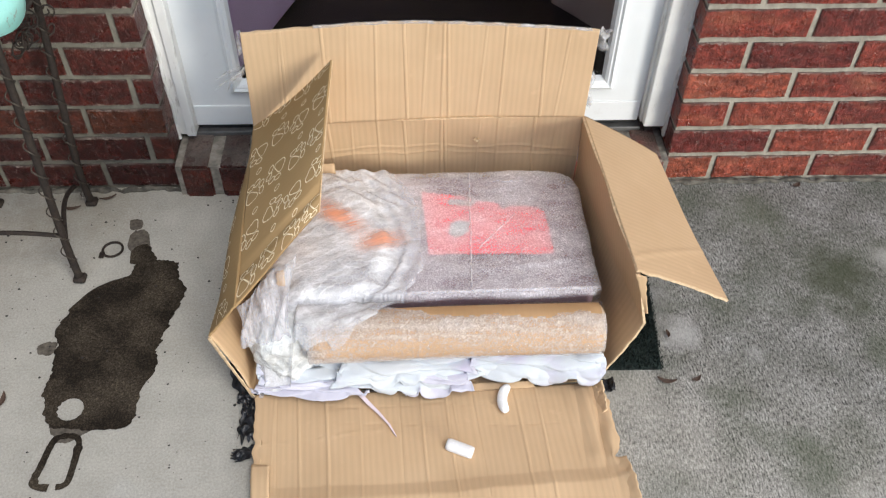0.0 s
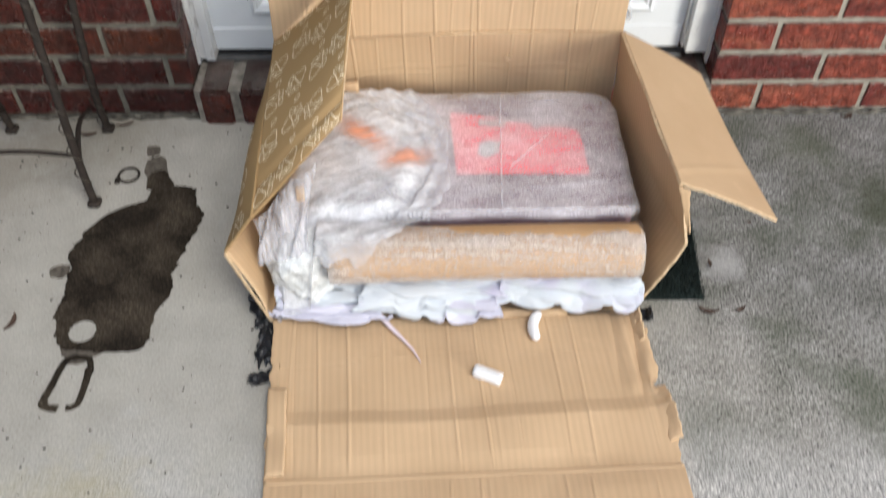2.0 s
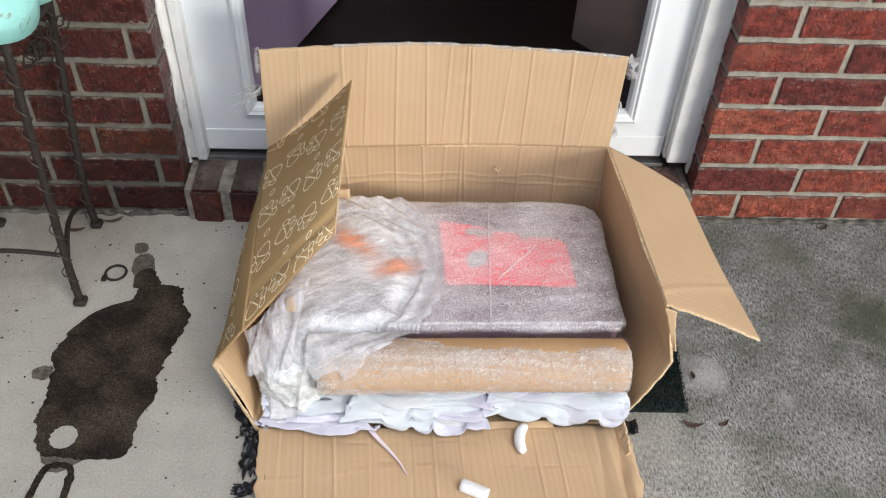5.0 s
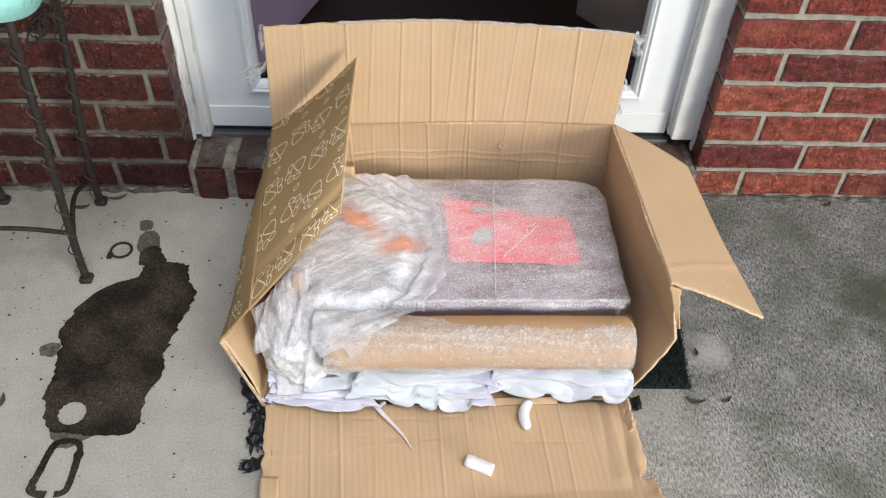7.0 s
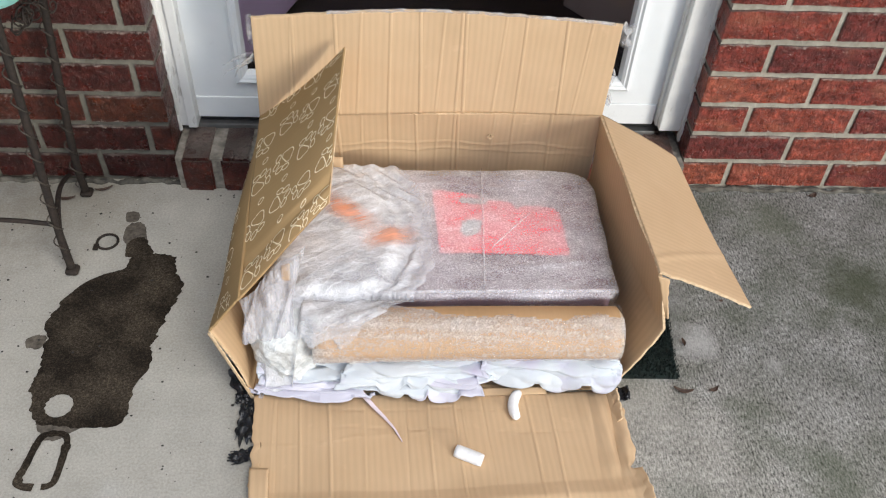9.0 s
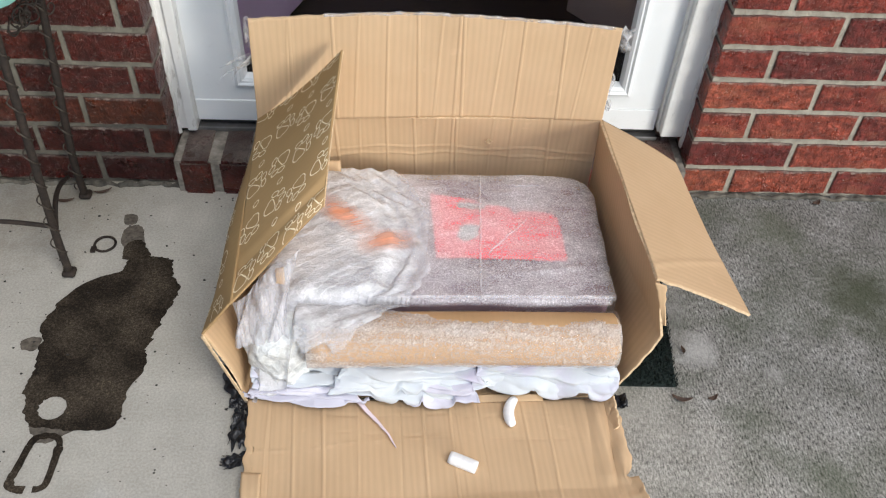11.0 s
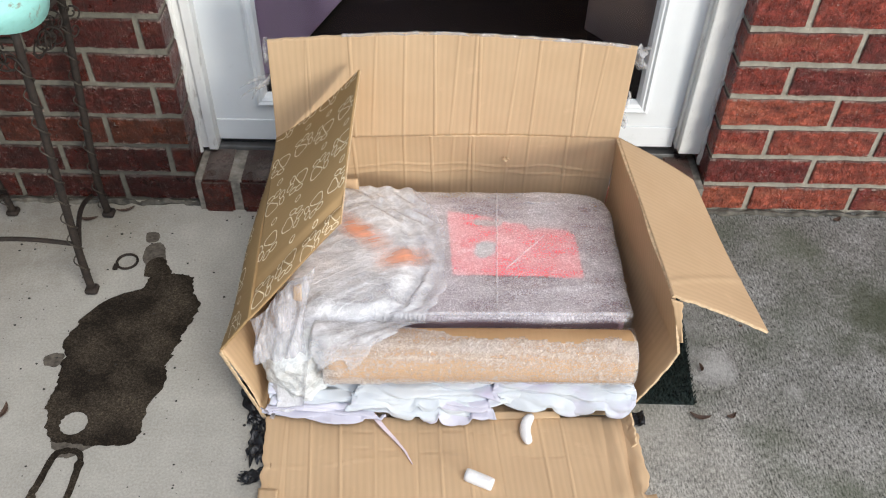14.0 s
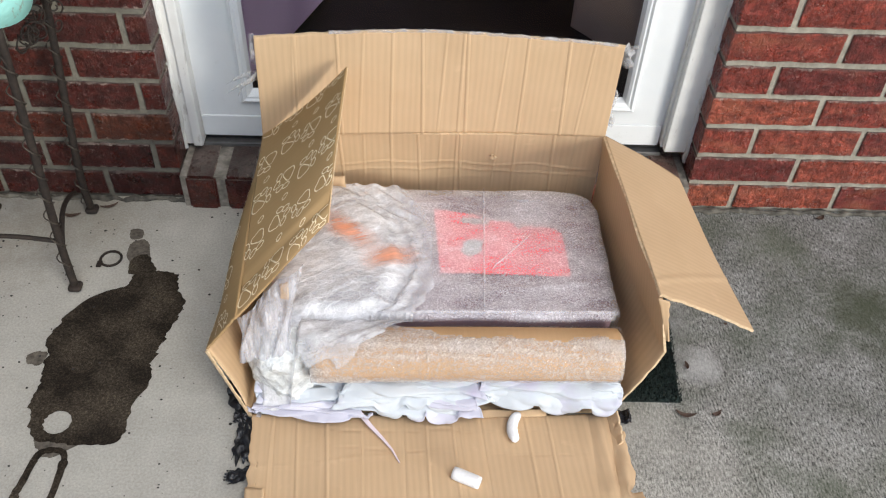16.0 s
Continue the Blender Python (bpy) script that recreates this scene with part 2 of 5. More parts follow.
def film(name, tint, thin, thick, patches=(9, 9, 9), streaks=(14, 120, 60), turn=0.35, pulled=0.3, bubbles=0.0, speck=0.0, gloss=0.22, relief=0.0012, sides=1.0, crinkle=0.0, crinkles=45.0, thinning=False):
    """Plastic film, part see-through and part milky: cloudy patches, pulled streaks along one direction, blown bubbles with pale rims.
    sides: how milky the steep faces are beside the flat ones; crinkle: sharp pale creases; thinning: clearer towards the far hems (uv 0..1)."""
    m = bpy.data.materials.new(name)
    m.use_nodes = True
    t = m.node_tree
    t.nodes.clear()
    out = t.nodes.new("ShaderNodeOutputMaterial")
    v = coords(t)
    clear = t.nodes.new("ShaderNodeBsdfTransparent")
    clear.inputs[0].default_value = (0.98, 0.98, 0.985, 1)
    p = t.nodes.new("ShaderNodeBsdfPrincipled")
    p.inputs["Base Color"].default_value = (*tint, 1)
    p.inputs["Roughness"].default_value = gloss
    p.inputs["Specular IOR Level"].default_value = 0.6
    patch = ramp(t, noise_tex(t, coords(t, "Object", patches), 1.0, 3), [(0.36, 0.0), (0.64, 1.0)])
    line = noise_tex(t, coords(t, "Object", streaks, (0, 0, turn)), 1.0, 5, 0.62)
    line2 = noise_tex(t, coords(t, "Object", tuple(k * 1.7 for k in streaks), (0, 0, turn - 0.5)), 1.0, 4, 0.6)
    line = maths(t, "ADD", maths(t, "MULTIPLY", line, 0.65), maths(t, "MULTIPLY", line2, 0.35))
    pull = ramp(t, line, [(0.36, 0.0), (0.66, 1.0)])
    a = maths(t, "ADD", thin, maths(t, "MULTIPLY", patch, thick - thin))
    a = maths(t, "ADD", a, maths(t, "MULTIPLY", maths(t, "SUBTRACT", pull, 0.4), pulled))
    height = line
    if bubbles:
        cell = node(t, "ShaderNodeTexVoronoi", Scale=bubbles)
        wire(t, v, cell.inputs["Vector"])
        rim = ramp(t, cell.outputs["Distance"], [(0.18, 0.0), (0.45, 1.0), (0.62, 0.2)])
        # pale dots are the bubbles' glints, painted into the film
        dots = ramp(t, noise_tex(t, v, bubbles * 1.5, 2, 0.6), [(0.46, 0.0), (0.66, 1.0)])
        patchy = ramp(t, noise_tex(t, v, 55, 3), [(0.35, 0.6), (0.62, 1.0)])
        a = maths(t, "ADD", a, maths(t, "MULTIPLY", maths(t, "MULTIPLY", maths(t, "ADD", maths(t, "MULTIPLY", rim, 0.45), dots), patchy), speck))
        height = maths(t, "ADD", maths(t, "MULTIPLY", cell.outputs["Distance"], -0.7), maths(t, "MULTIPLY", line, 1.4))
    if crinkle:
        net = None
        for k, (size, share) in enumerate(((1.0, 1.0), (2.3, 0.7), (4.6, 0.5))):
            n = noise_tex(t, coords(t, "Object", (size * crinkles, size * crinkles * 1.5, size * crinkles), (0, 0, turn + 0.3 * k)), 1.0, 2, 0.5)
            n = maths(t, "MULTIPLY", ramp(t, n, [(0.455, 0.0), (0.5, 1.0), (0.545, 0.0)]), share)
            net = n if net is None else maths(t, "MAXIMUM", net, n)
        a = maths(t, "ADD", a, maths(t, "MULTIPLY", net, crinkle))
        height = maths(t, "ADD", height, maths(t, "MULTIPLY", net, 0.5))
    if thinning:
        uv = t.nodes.new("ShaderNodeSeparateXYZ")
        wire(t, coords(t, "UV"), uv.inputs[0])
        wander = maths(t, "MULTIPLY", maths(t, "SUBTRACT", noise_tex(t, v, 30, 3), 0.5), 0.35)
        a = maths(t, "MULTIPLY", a, ramp(t, maths(t, "ADD", uv.outputs[0], wander), [(0.70, 1.0), (0.98, 0.30)]))
        a = maths(t, "MULTIPLY", a, ramp(t, maths(t, "ADD", uv.outputs[1], wander), [(0.86, 1.0), (1.05, 0.5)]))
    # steep faces clearer: shade on the package's front painted in through the film
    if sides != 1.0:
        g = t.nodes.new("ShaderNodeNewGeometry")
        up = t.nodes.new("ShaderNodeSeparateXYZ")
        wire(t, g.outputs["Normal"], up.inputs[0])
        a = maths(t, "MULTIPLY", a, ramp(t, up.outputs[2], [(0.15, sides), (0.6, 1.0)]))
    a = maths(t, "MAXIMUM", maths(t, "MINIMUM", a, 0.97), 0.03)
    b = node(t, "ShaderNodeBump", Strength=0.8, Distance=relief)
    wire(t, height, b.inputs["Height"])
    wire(t, b.outputs[0], p.inputs["Normal"])
    mx = t.nodes.new("ShaderNodeMixShader")
    wire(t, a, mx.inputs[0])
    wire(t, clear.outputs[0], mx.inputs[1])
    wire(t, p.outputs[0], mx.inputs[2])
    wire(t, mx.outputs[0], out.inputs[0])
    return m


def painted_white():
    m, t, b = mat("white_paint")
    v = place(t)
    f = noise_tex(t, v, 7, 4)
    col = ramp(t, f, [(0.3, (0.79, 0.82, 0.83)), (0.7, (0.86, 0.88, 0.885))])
    wear = ramp(t, noise_tex(t, v, 45, 5, 0.7), [(0.63, 0.0), (0.75, 0.5)])
    wire(t, mix(t, maths(t, "MULTIPLY", wear, 0.25), col, (0.42, 0.4, 0.36)), b.inputs["Base Color"])
    b.inputs["Roughness"].default_value = 0.35
    bump(t, b, noise_tex(t, v, 150), 0.15, 0.001)
    return m


def weathered_white():
    m, t, b = mat("weathered_white_paint")
    v = place(t)
    col = ramp(t, noise_tex(t, v, 12, 5), [(0.3, (0.74, 0.74, 0.71)), (0.7, (0.85, 0.85, 0.825))])
    wear = ramp(t, noise_tex(t, place(t, (70, 70, 16)), 1.0, 5, 0.7), [(0.58, 0.0), (0.70, 0.7)])
    wire(t, mix(t, wear, col, (0.36, 0.33, 0.29)), b.inputs["Base Color"])
    b.inputs["Roughness"].default_value = 0.6
    bump(t, b, noise_tex(t, v, 120), 0.4, 0.002)
    return m


CONCRETE, BRICK, MORTAR = concrete(), brick_mat(), mortar_mat()
KRAFT = kraft("kraft_cardboard", (0.615, 0.432, 0.262), (0.552, 0.379, 0.222), 0.55)
KRAFT_EDGE = simple("torn_cardboard_edge", (0.66, 0.49, 0.305), 0.8, 0.25, 120, 0.002)
PRINTED = kraft("printed_cardboard", (0.39, 0.255, 0.12), (0.35, 0.228, 0.105), 0.25)
PAW_INK = simple("pale_print", (0.86, 0.74, 0.52), 0.6, 0.12, 90)
WHITE, WORN_WHITE = painted_white(), weathered_white()
RUBBER = simple("black_gasket", (0.02, 0.02, 0.02), 0.5)
STEEL = simple("dark_sill_metal", (0.22, 0.22, 0.215), 0.45, 0.2, 30, 0.0005, 0.6)
PURPLE = simple("purple_paint", (0.70, 0.52, 0.80), 0.5, 0.06, 8)
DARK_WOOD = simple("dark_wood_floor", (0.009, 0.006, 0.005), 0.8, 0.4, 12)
TAUPE = simple("taupe_paint", (0.31, 0.27, 0.21), 0.6, 0.1, 8)
IRON = simple("rusty_iron", (0.020, 0.013, 0.009), 0.75, 0.6, 130, 0.004, 0.0)
WIRE = simple("dull_wire", (0.062, 0.051, 0.040), 0.42, 0.5, 140, 0.002, 0.5)


# ---- mesh helpers ----
def to_mesh(name, bm, mats, smooth=False):
    me = bpy.data.meshes.new(name)
    bm.normal_update()
    bm.to_mesh(me)
    bm.free()
    for m in mats if isinstance(mats, (list, tuple)) else [mats]:
        me.materials.append(m)
    if smooth:
        me.polygons.foreach_set("use_smooth", [True] * len(me.polygons))
    return me


def part(name, bm, material, parent=None, label="", smooth=False):
    ob = new(name, bm if isinstance(bm, bpy.types.Mesh) else to_mesh(name, bm, material, smooth))
    ob.parent = parent
    if label:
        ob["label"] = label
    return ob


def empty(name, at=(0, 0, 0)):
    e = new(name)
    e.location = at
    return e


def box(bm, lo, hi, bevel=0.0):
    r = bmesh.ops.create_cube(bm, size=1.0)
    vs = r["verts"]
    for v in vs:
        v.co = Vector([lo[i] + (v.co[i] + 0.5) * (hi[i] - lo[i]) for i in range(3)])
    if bevel:
        es = list({e for v in vs for e in v.link_edges})
        bmesh.ops.bevel(bm, geom=es, offset=bevel, segments=2, affect="EDGES", profile=0.6)
    return bm


def boxed(lo, hi, bevel=0.0):
    return box(bmesh.new(), lo, hi, bevel)


def tube(bm, pts, radius, sides=10, caps=True):
    """A pipe along a line of points; radius may be a function of 0..1."""
    pts = [Vector(p) for p in pts]
    rings = []
    up = Vector((0.13, 0.21, 0.97))
    for i, p in enumerate(pts):
        d = (pts[min(i + 1, len(pts) - 1)] - pts[max(i - 1, 0)]).normalized()
        a = d.cross(up)
        if a.length < 1e-4:
            a = d.cross(Vector((1, 0, 0)))
        a.normalize()
        c = d.cross(a)
        r = radius(i / (len(pts) - 1)) if callable(radius) else radius
        rings.append([bm.verts.new(p + (a * math.cos(k * math.tau / sides) + c * math.sin(k * math.tau / sides)) * r) for k in range(sides)])
    for a, b in zip(rings, rings[1:]):
        for k in range(sides):
            bm.faces.new((a[k], a[(k + 1) % sides], b[(k + 1) % sides], b[k]))
    if caps:
        bm.faces.new(rings[0][::-1])
        bm.faces.new(rings[-1])
    return bm


def grid_sheet(fn, nu, nv, thick, size):
    """A bent sheet: fn(u, v) gives its middle; thickened, with uv in metres. Faces: 0 front, 1 back, 2 rim."""
    bm = bmesh.new()
    uvl = bm.loops.layers.uv.new("UVMap")
    P = [[Vector(fn(i / nu, j / nv)) for j in range(nv + 1)] for i in range(nu + 1)]
    N = [[None] * (nv + 1) for _ in range(nu + 1)]
    for i in range(nu + 1):
        for j in range(nv + 1):
            du = P[min(i + 1, nu)][j] - P[max(i - 1, 0)][j]
            dv = P[i][min(j + 1, nv)] - P[i][max(j - 1, 0)]
            n = du.cross(dv)
            N[i][j] = n.normalized() if n.length > 0 else Vector((0, 0, 1))
    A = [[bm.verts.new(P[i][j] + N[i][j] * thick / 2) for j in range(nv + 1)] for i in range(nu + 1)]
    B = [[bm.verts.new(P[i][j] - N[i][j] * thick / 2) for j in range(nv + 1)] for i in range(nu + 1)]

    def face(vs, uvs, mi):
        f = bm.faces.new(vs)
        f.material_index, f.smooth = mi, mi < 2
        for l, (u, v) in zip(f.loops, uvs):
            l[uvl].uv = (u * size[0], v * size[1])

    for i in range(nu):
        for j in range(nv):
            q = [(i, j), (i + 1, j), (i + 1, j + 1), (i, j + 1)]
            uvs = [(a / nu, b / nv) for a, b in q]
            face([A[a][b] for a, b in q], uvs, 0)
            face([B[a][b] for a, b in q[::-1]], uvs[::-1], 1)
    ring = [(i, 0) for i in range(nu)] + [(nu, j) for j in range(nv)] + [(i, nv) for i in range(nu, 0, -1)] + [(0, j) for j in range(nv, 0, -1)]
    for a, b in zip(ring, ring[1:] + ring[:1]):
        face([A[b[0]][b[1]], A[a[0]][a[1]], B[a[0]][a[1]], B[b[0]][b[1]]], [(b[0] / nu, b[1] / nv), (a[0] / nu, a[1] / nv)] * 2, 2)
    return bm


def bilinear(a, b, c, d):
    """a at u0v0, b at u1v0, c at u1v1, d at u0v1."""
    a, b, c, d = (Vector(p) for p in (a, b, c, d))
    return lambda u, v: a * (1 - u) * (1 - v) + b * u * (1 - v) + c * u * v + d * (1 - u) * v


def rough(p, scale, amp, seed=0.0):
    return amp * noise.noise(Vector(p) * scale + Vector((seed, seed * 1.7, -seed)))


def ridge(u, centre, width):
    d = abs(u - centre) / width
    return max(0.0, 1 - d) if d < 1 else 0.0


def rounded_box(hx, hy, hz, r, n, fn=None):
    """A box with round edges, cut into a fine net; fn moves each point along its normal."""
    bm = bmesh.new()
    bmesh.ops.create_cube(bm, size=2.0)
    bmesh.ops.subdivide_edges(bm, edges=bm.edges[:], cuts=n, use_grid_fill=True)
    for v in bm.verts:
        p = Vector((v.co.x * hx, v.co.y * hy, v.co.z * hz))
        q = Vector((max(-hx + r, min(hx - r, p.x)), max(-hy + r, min(hy - r, p.y)), max(-hz + r, min(hz - r, p.z))))
        d = p - q
        if d.length < 1e-9:
            continue
        d.normalize()
        v.co = q + d * (r + (fn(q, d) if fn else 0))
    return bm


# ---- the ground ----
bm = bmesh.new()
for a, b in ((-400, -1.6), (-1.6, 1.6), (1.6, 400)):
    for c, d in ((-400, -3.0), (-3.0, 0.16)):
        bm.faces.new([bm.verts.new(p) for p in ((a, c, 0), (b, c, 0), (b, d, 0), (a, d, 0))])
bmesh.ops.remove_doubles(bm, verts=bm.verts[:], dist=1e-5)
tagged(part("ground", bm, CONCRETE), "weathered concrete porch slab with grime and brushed texture", "floor", kind="structure")

# ---- brick walls ----
LEFT_END, RIGHT_END, DEPTH = -0.402, 0.580, 0.092
TOP = 2.60


def brick_mesh(length, height=PITCH - JOINT, depth=DEPTH, seed=0):
    """A worn brick: chipped rounded arrises."""
    bm = boxed((0, 0, 0), (length, depth, height))
    long_ = [e for e in bm.edges if abs(e.verts[0].co.x - e.verts[1].co.x) > 0.01]
    bmesh.ops.subdivide_edges(bm, edges=long_, cuts=max(1, int(length / 0.03)))
    rim = [e for e in bm.edges if all(v.co.y < 0.001 for v in e.verts) and (all(v.co.z < 0.001 for v in e.verts) or all(v.co.z > height - 0.001 for v in e.verts) or all(v.co.x < 0.001 for v in e.verts) or all(v.co.x > length - 0.001 for v in e.verts))]
    bmesh.ops.bevel(bm, geom=rim, offset=0.0022, segments=1, affect="EDGES")
    for v in bm.verts:
        v.co += Vector((rough(v.co, 60, 0.0022, seed), rough(v.co, 75, 0.0022, seed + 3), rough(v.co, 90, 0.0026, seed + 7)))
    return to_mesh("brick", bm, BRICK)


BRICKS = {}


def brick_data(length):
    key = round(length, 4)
    if key not in BRICKS:
        BRICKS[key] = [brick_mesh(length, seed=s * 5.3 + key * 11) for s in range(4)]
    return random.choice(BRICKS[key])


# ---- door opening ----
SILL_TOP, SILL_FRONT = 0.078, -0.024
door_y = 0.082
for side, lo, hi in (("left", -0.412, -0.372), ("right", 0.534, 0.588)):
    foot = SILL_TOP + (0.012 if side == "left" else 0.028)
    bm = boxed((lo, 0.062 if side == "left" else 0.050, foot), (hi, 0.16, 2.2), 0.003)
    inner = hi if side == "left" else lo
    s = 1 if side == "left" else -1
    if side == "left":
        box(bm, (inner - 0.012, 0.056, foot), (inner + 0.006, 0.10, 2.2), 0.002)
    else:
        box(bm, (lo - 0.004, 0.066, foot), (lo + 0.012, 0.10, 2.2), 0.002)
    ob = tagged(part("door_frame_" + side, bm, WORN_WHITE), "white painted wooden door frame with worn flaking edge", "door frame", kind="structure")
bm = boxed((-0.412, 0.062, 2.2), (0.588, 0.16, 2.26), 0.003)
tagged(part("door_frame_head", bm, WORN_WHITE), "white painted wooden door frame head", "door frame", kind="structure")
bm = boxed((-0.374, 0.074, SILL_TOP - 0.003), (0.536, 0.15, SILL_TOP + 0.008), 0.002)
for outer, lean in ((-0.4005, 1), (0.5785, -1)):
    # ragged bead of old caulk where the frame meets the bricks
    y0 = 0.060 if lean > 0 else 0.048
    line = [(outer + lean * 0.003 * noise.noise(Vector((k * 0.33, outer, 0))), y0 + 0.003 * noise.noise(Vector((k * 0.27, outer, 4))), SILL_TOP + 0.006 + k * 0.0075) for k in range(200)]
    bead = tube(bmesh.new(), line, lambda f: 0.0044 + 0.0022 * noise.noise(Vector((f * 120, outer, 2))), 7)
    tagged(part("caulk_trim", bead, WORN_WHITE), "ragged white caulk bead beside the door frame", "caulk", kind="structure")
tagged(part("threshold", bm, STEEL), "dark metal threshold on the brick door sill", "threshold", kind="structure")

door = tagged(empty("door_1", (-0.37, door_y, 0.1)), "closed white storm door with a full glass pane", "storm door", kind="structure")
DL, DR, DB, DT = -0.368, 0.530, 0.100, 2.18
GL, GR, GB = -0.262, 0.442, 0.205


def door_part(name, bm, material, label=""):
    ob = part(name, bm, material, door, label)
    ob.matrix_parent_inverse = Matrix.Translation(-door.location)
    return ob


door_part("stile", boxed((DL, door_y, DB + 0.048), (GL - 0.022, door_y + 0.036, DT)), WHITE)
door_part("stile", boxed((GR + 0.022, door_y, DB + 0.048), (DR, door_y + 0.036, DT)), WHITE)
door_part("rail", boxed((GL - 0.022, door_y, DB + 0.048), (GR + 0.022, door_y + 0.036, GB - 0.024)), WHITE)
door_part("rail", boxed((GL - 0.022, door_y + 0.001, DT - 0.12), (GR + 0.022, door_y + 0.036, DT), 0.003), WHITE)
door_part("kick_strip", boxed((DL + 0.002, door_y - 0.003, DB), (DR - 0.002, door_y + 0.03, DB + 0.0475), 0.002), WHITE)
door_part("sweep", boxed((DL + 0.004, door_y + 0.004, SILL_TOP + 0.012), (DR - 0.004, door_y + 0.02, DB), 0.001), RUBBER, "black rubber sweep")


def moulding(a, b, inward):
    """A stepped glazing bead from a to b; inward points to the glass."""
    bm = bmesh.new()
    a, b, inward = Vector(a), Vector(b), Vector(inward)
    prof = [(0.0, 0.0), (0.0, -0.006), (0.006, -0.0095), (0.010, -0.006), (0.013, -0.006), (0.018, -0.002), (0.022, 0.012)]
    d = (b - a).normalized()
    rows = []
    for p, s in ((a, 1), (b, -1)):
        rows.append([bm.verts.new(p + inward * x + d * s * x + Vector((0, y, 0))) for x, y in prof])
    for k in range(len(prof) - 1):
        bm.faces.new((rows[0][k], rows[0][k + 1], rows[1][k + 1], rows[1][k]))
    bmesh.ops.recalc_face_normals(bm, faces=bm.faces[:])
    return bm


c0, c1 = (GL - 0.022, door_y, GB - 0.024), (GR + 0.022, door_y, GB - 0.024)
c2, c3 = (GR + 0.022, door_y, DT - 0.12), (GL - 0.022, door_y, DT - 0.12)
for a, b, n in ((c0, c1, (0, 0, 1)), (c1, c2, (-1, 0, 0)), (c2, c3, (0, 0, -1)), (c3, c0, (1, 0, 0))):
    door_part("glazing_bead", moulding(a, b, n), WHITE)
glass, gt, gb = mat("pane_glass")
gt.nodes.clear()
go, gm = gt.nodes.new("ShaderNodeOutputMaterial"), gt.nodes.new("ShaderNodeMixShader")
gc, gg, gf = gt.nodes.new("ShaderNodeBsdfTransparent"), gt.nodes.new("ShaderNodeBsdfGlossy"), gt.nodes.new("ShaderNodeFresnel")
gc.inputs[0].default_value, gg.inputs["Roughness"].default_value, gf.inputs[0].default_value = (0.93, 0.94, 0.94, 1), 0.02, 1.3
wire(gt, gf.outputs[0], gm.inputs[0]), wire(gt, gc.outputs[0], gm.inputs[1]), wire(gt, gg.outputs[0], gm.inputs[2]), wire(gt, gm.outputs[0], go.inputs[0])
pane = door_part("pane", boxed((GL - 0.004, door_y + 0.014, GB - 0.008), (GR + 0.004, door_y + 0.018, DT - 0.135)), glass)
pane.visible_shadow = False

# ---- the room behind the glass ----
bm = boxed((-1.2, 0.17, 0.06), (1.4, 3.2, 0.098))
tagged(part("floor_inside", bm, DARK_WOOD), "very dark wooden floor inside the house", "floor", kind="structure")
for nm, lo, hi in (("wall_inside_back", (-1.2, 3.2, 0.06), (1.4, 3.3, 2.5)), ("wall_inside_left", (-1.3, 0.16, 0.06), (-1.2, 3.3, 2.5)), ("wall_inside_right", (1.4, 0.16, 0.06), (1.5, 3.3, 2.5))):
    tagged(part(nm, boxed(lo, hi), TAUPE), "taupe painted interior wall", "wall", kind="structure")
tagged(part("ceiling_inside", boxed((-1.3, 0.16, 2.5), (1.5, 3.3, 2.6)), WHITE), "white interior ceiling", "ceiling", kind="structure")
inner_door = tagged(empty("door_2", (-0.335, 0.155, 0.10)), "purple painted front door standing open into the house", "door", kind="structure")
inner_door.rotation_euler = (0, 0, radians(70.6))
bm = boxed((0, 0, 0.008), (0.86, 0.044, 2.05), 0.003)
part("door_leaf", bm, PURPLE, inner_door)
for lo, hi in ((0.13, 0.40), (0.47, 0.74)):
    for z0, z1 in ((0.22, 0.85), (1.0, 1.9)):
        bm = boxed((lo, -0.006, z0), (hi, 0.004, z1), 0.005)
        part("panel", bm, PURPLE, inner_door)
bm = boxed((0.0, 0.0, 0), (0.36, 0.05, 1.9), 0.003)
cab = tagged(part("hall_partition", bm, TAUPE), "taupe partition end inside the hall", "partition", kind="structure")
cab.matrix_world = pose(0.403, 0.525, 0.098, 0, 0, -51.8)

# ---- porch round the camera ----
# ceiling and side wall stand out of view, added to shape the daylight
tagged(part("ceiling", boxed((-1.5, -0.9, TOP), (3.2, 0.16, TOP + 0.08)), WHITE), "unseen white porch ceiling added to cut the sky light", "ceiling", kind="structure")
tagged(part("wall_west", boxed((-1.5, -1.2, 0), (-1.38, 0.0, TOP)), BRICK), "unseen brick side wall added to cut the sky light", "wall", kind="structure")

# ---- the cardboard box ----
carton = tagged(empty("cardboard_box", (0.09, -0.31, 0.0)), "large opened brown cardboard box with paw print pattern outside", "cardboard box")
T = 0.004
BACK, BW, BH, FL = -0.112, 0.575, 0.266, 0.182
XL, XR, YF = -0.206, 0.368, -0.500


def carton_part(name, bm, mats, label="", parent=None, smooth=False):
    ob = part(name, bm, mats, parent or carton, label, smooth)
    if parent is None:
        ob.matrix_parent_inverse = Matrix.Translation(-carton.location)
    return ob


IN_OUT = [KRAFT, PRINTED, KRAFT_EDGE]
OUT_IN = [PRINTED, KRAFT, KRAFT_EDGE]
FOLDS = [0.097, 0.107, 0.227, 0.288, 0.373, 0.459, 0.514, 0.567, 0.583, 0.680, 0.741, 0.859, 0.915]


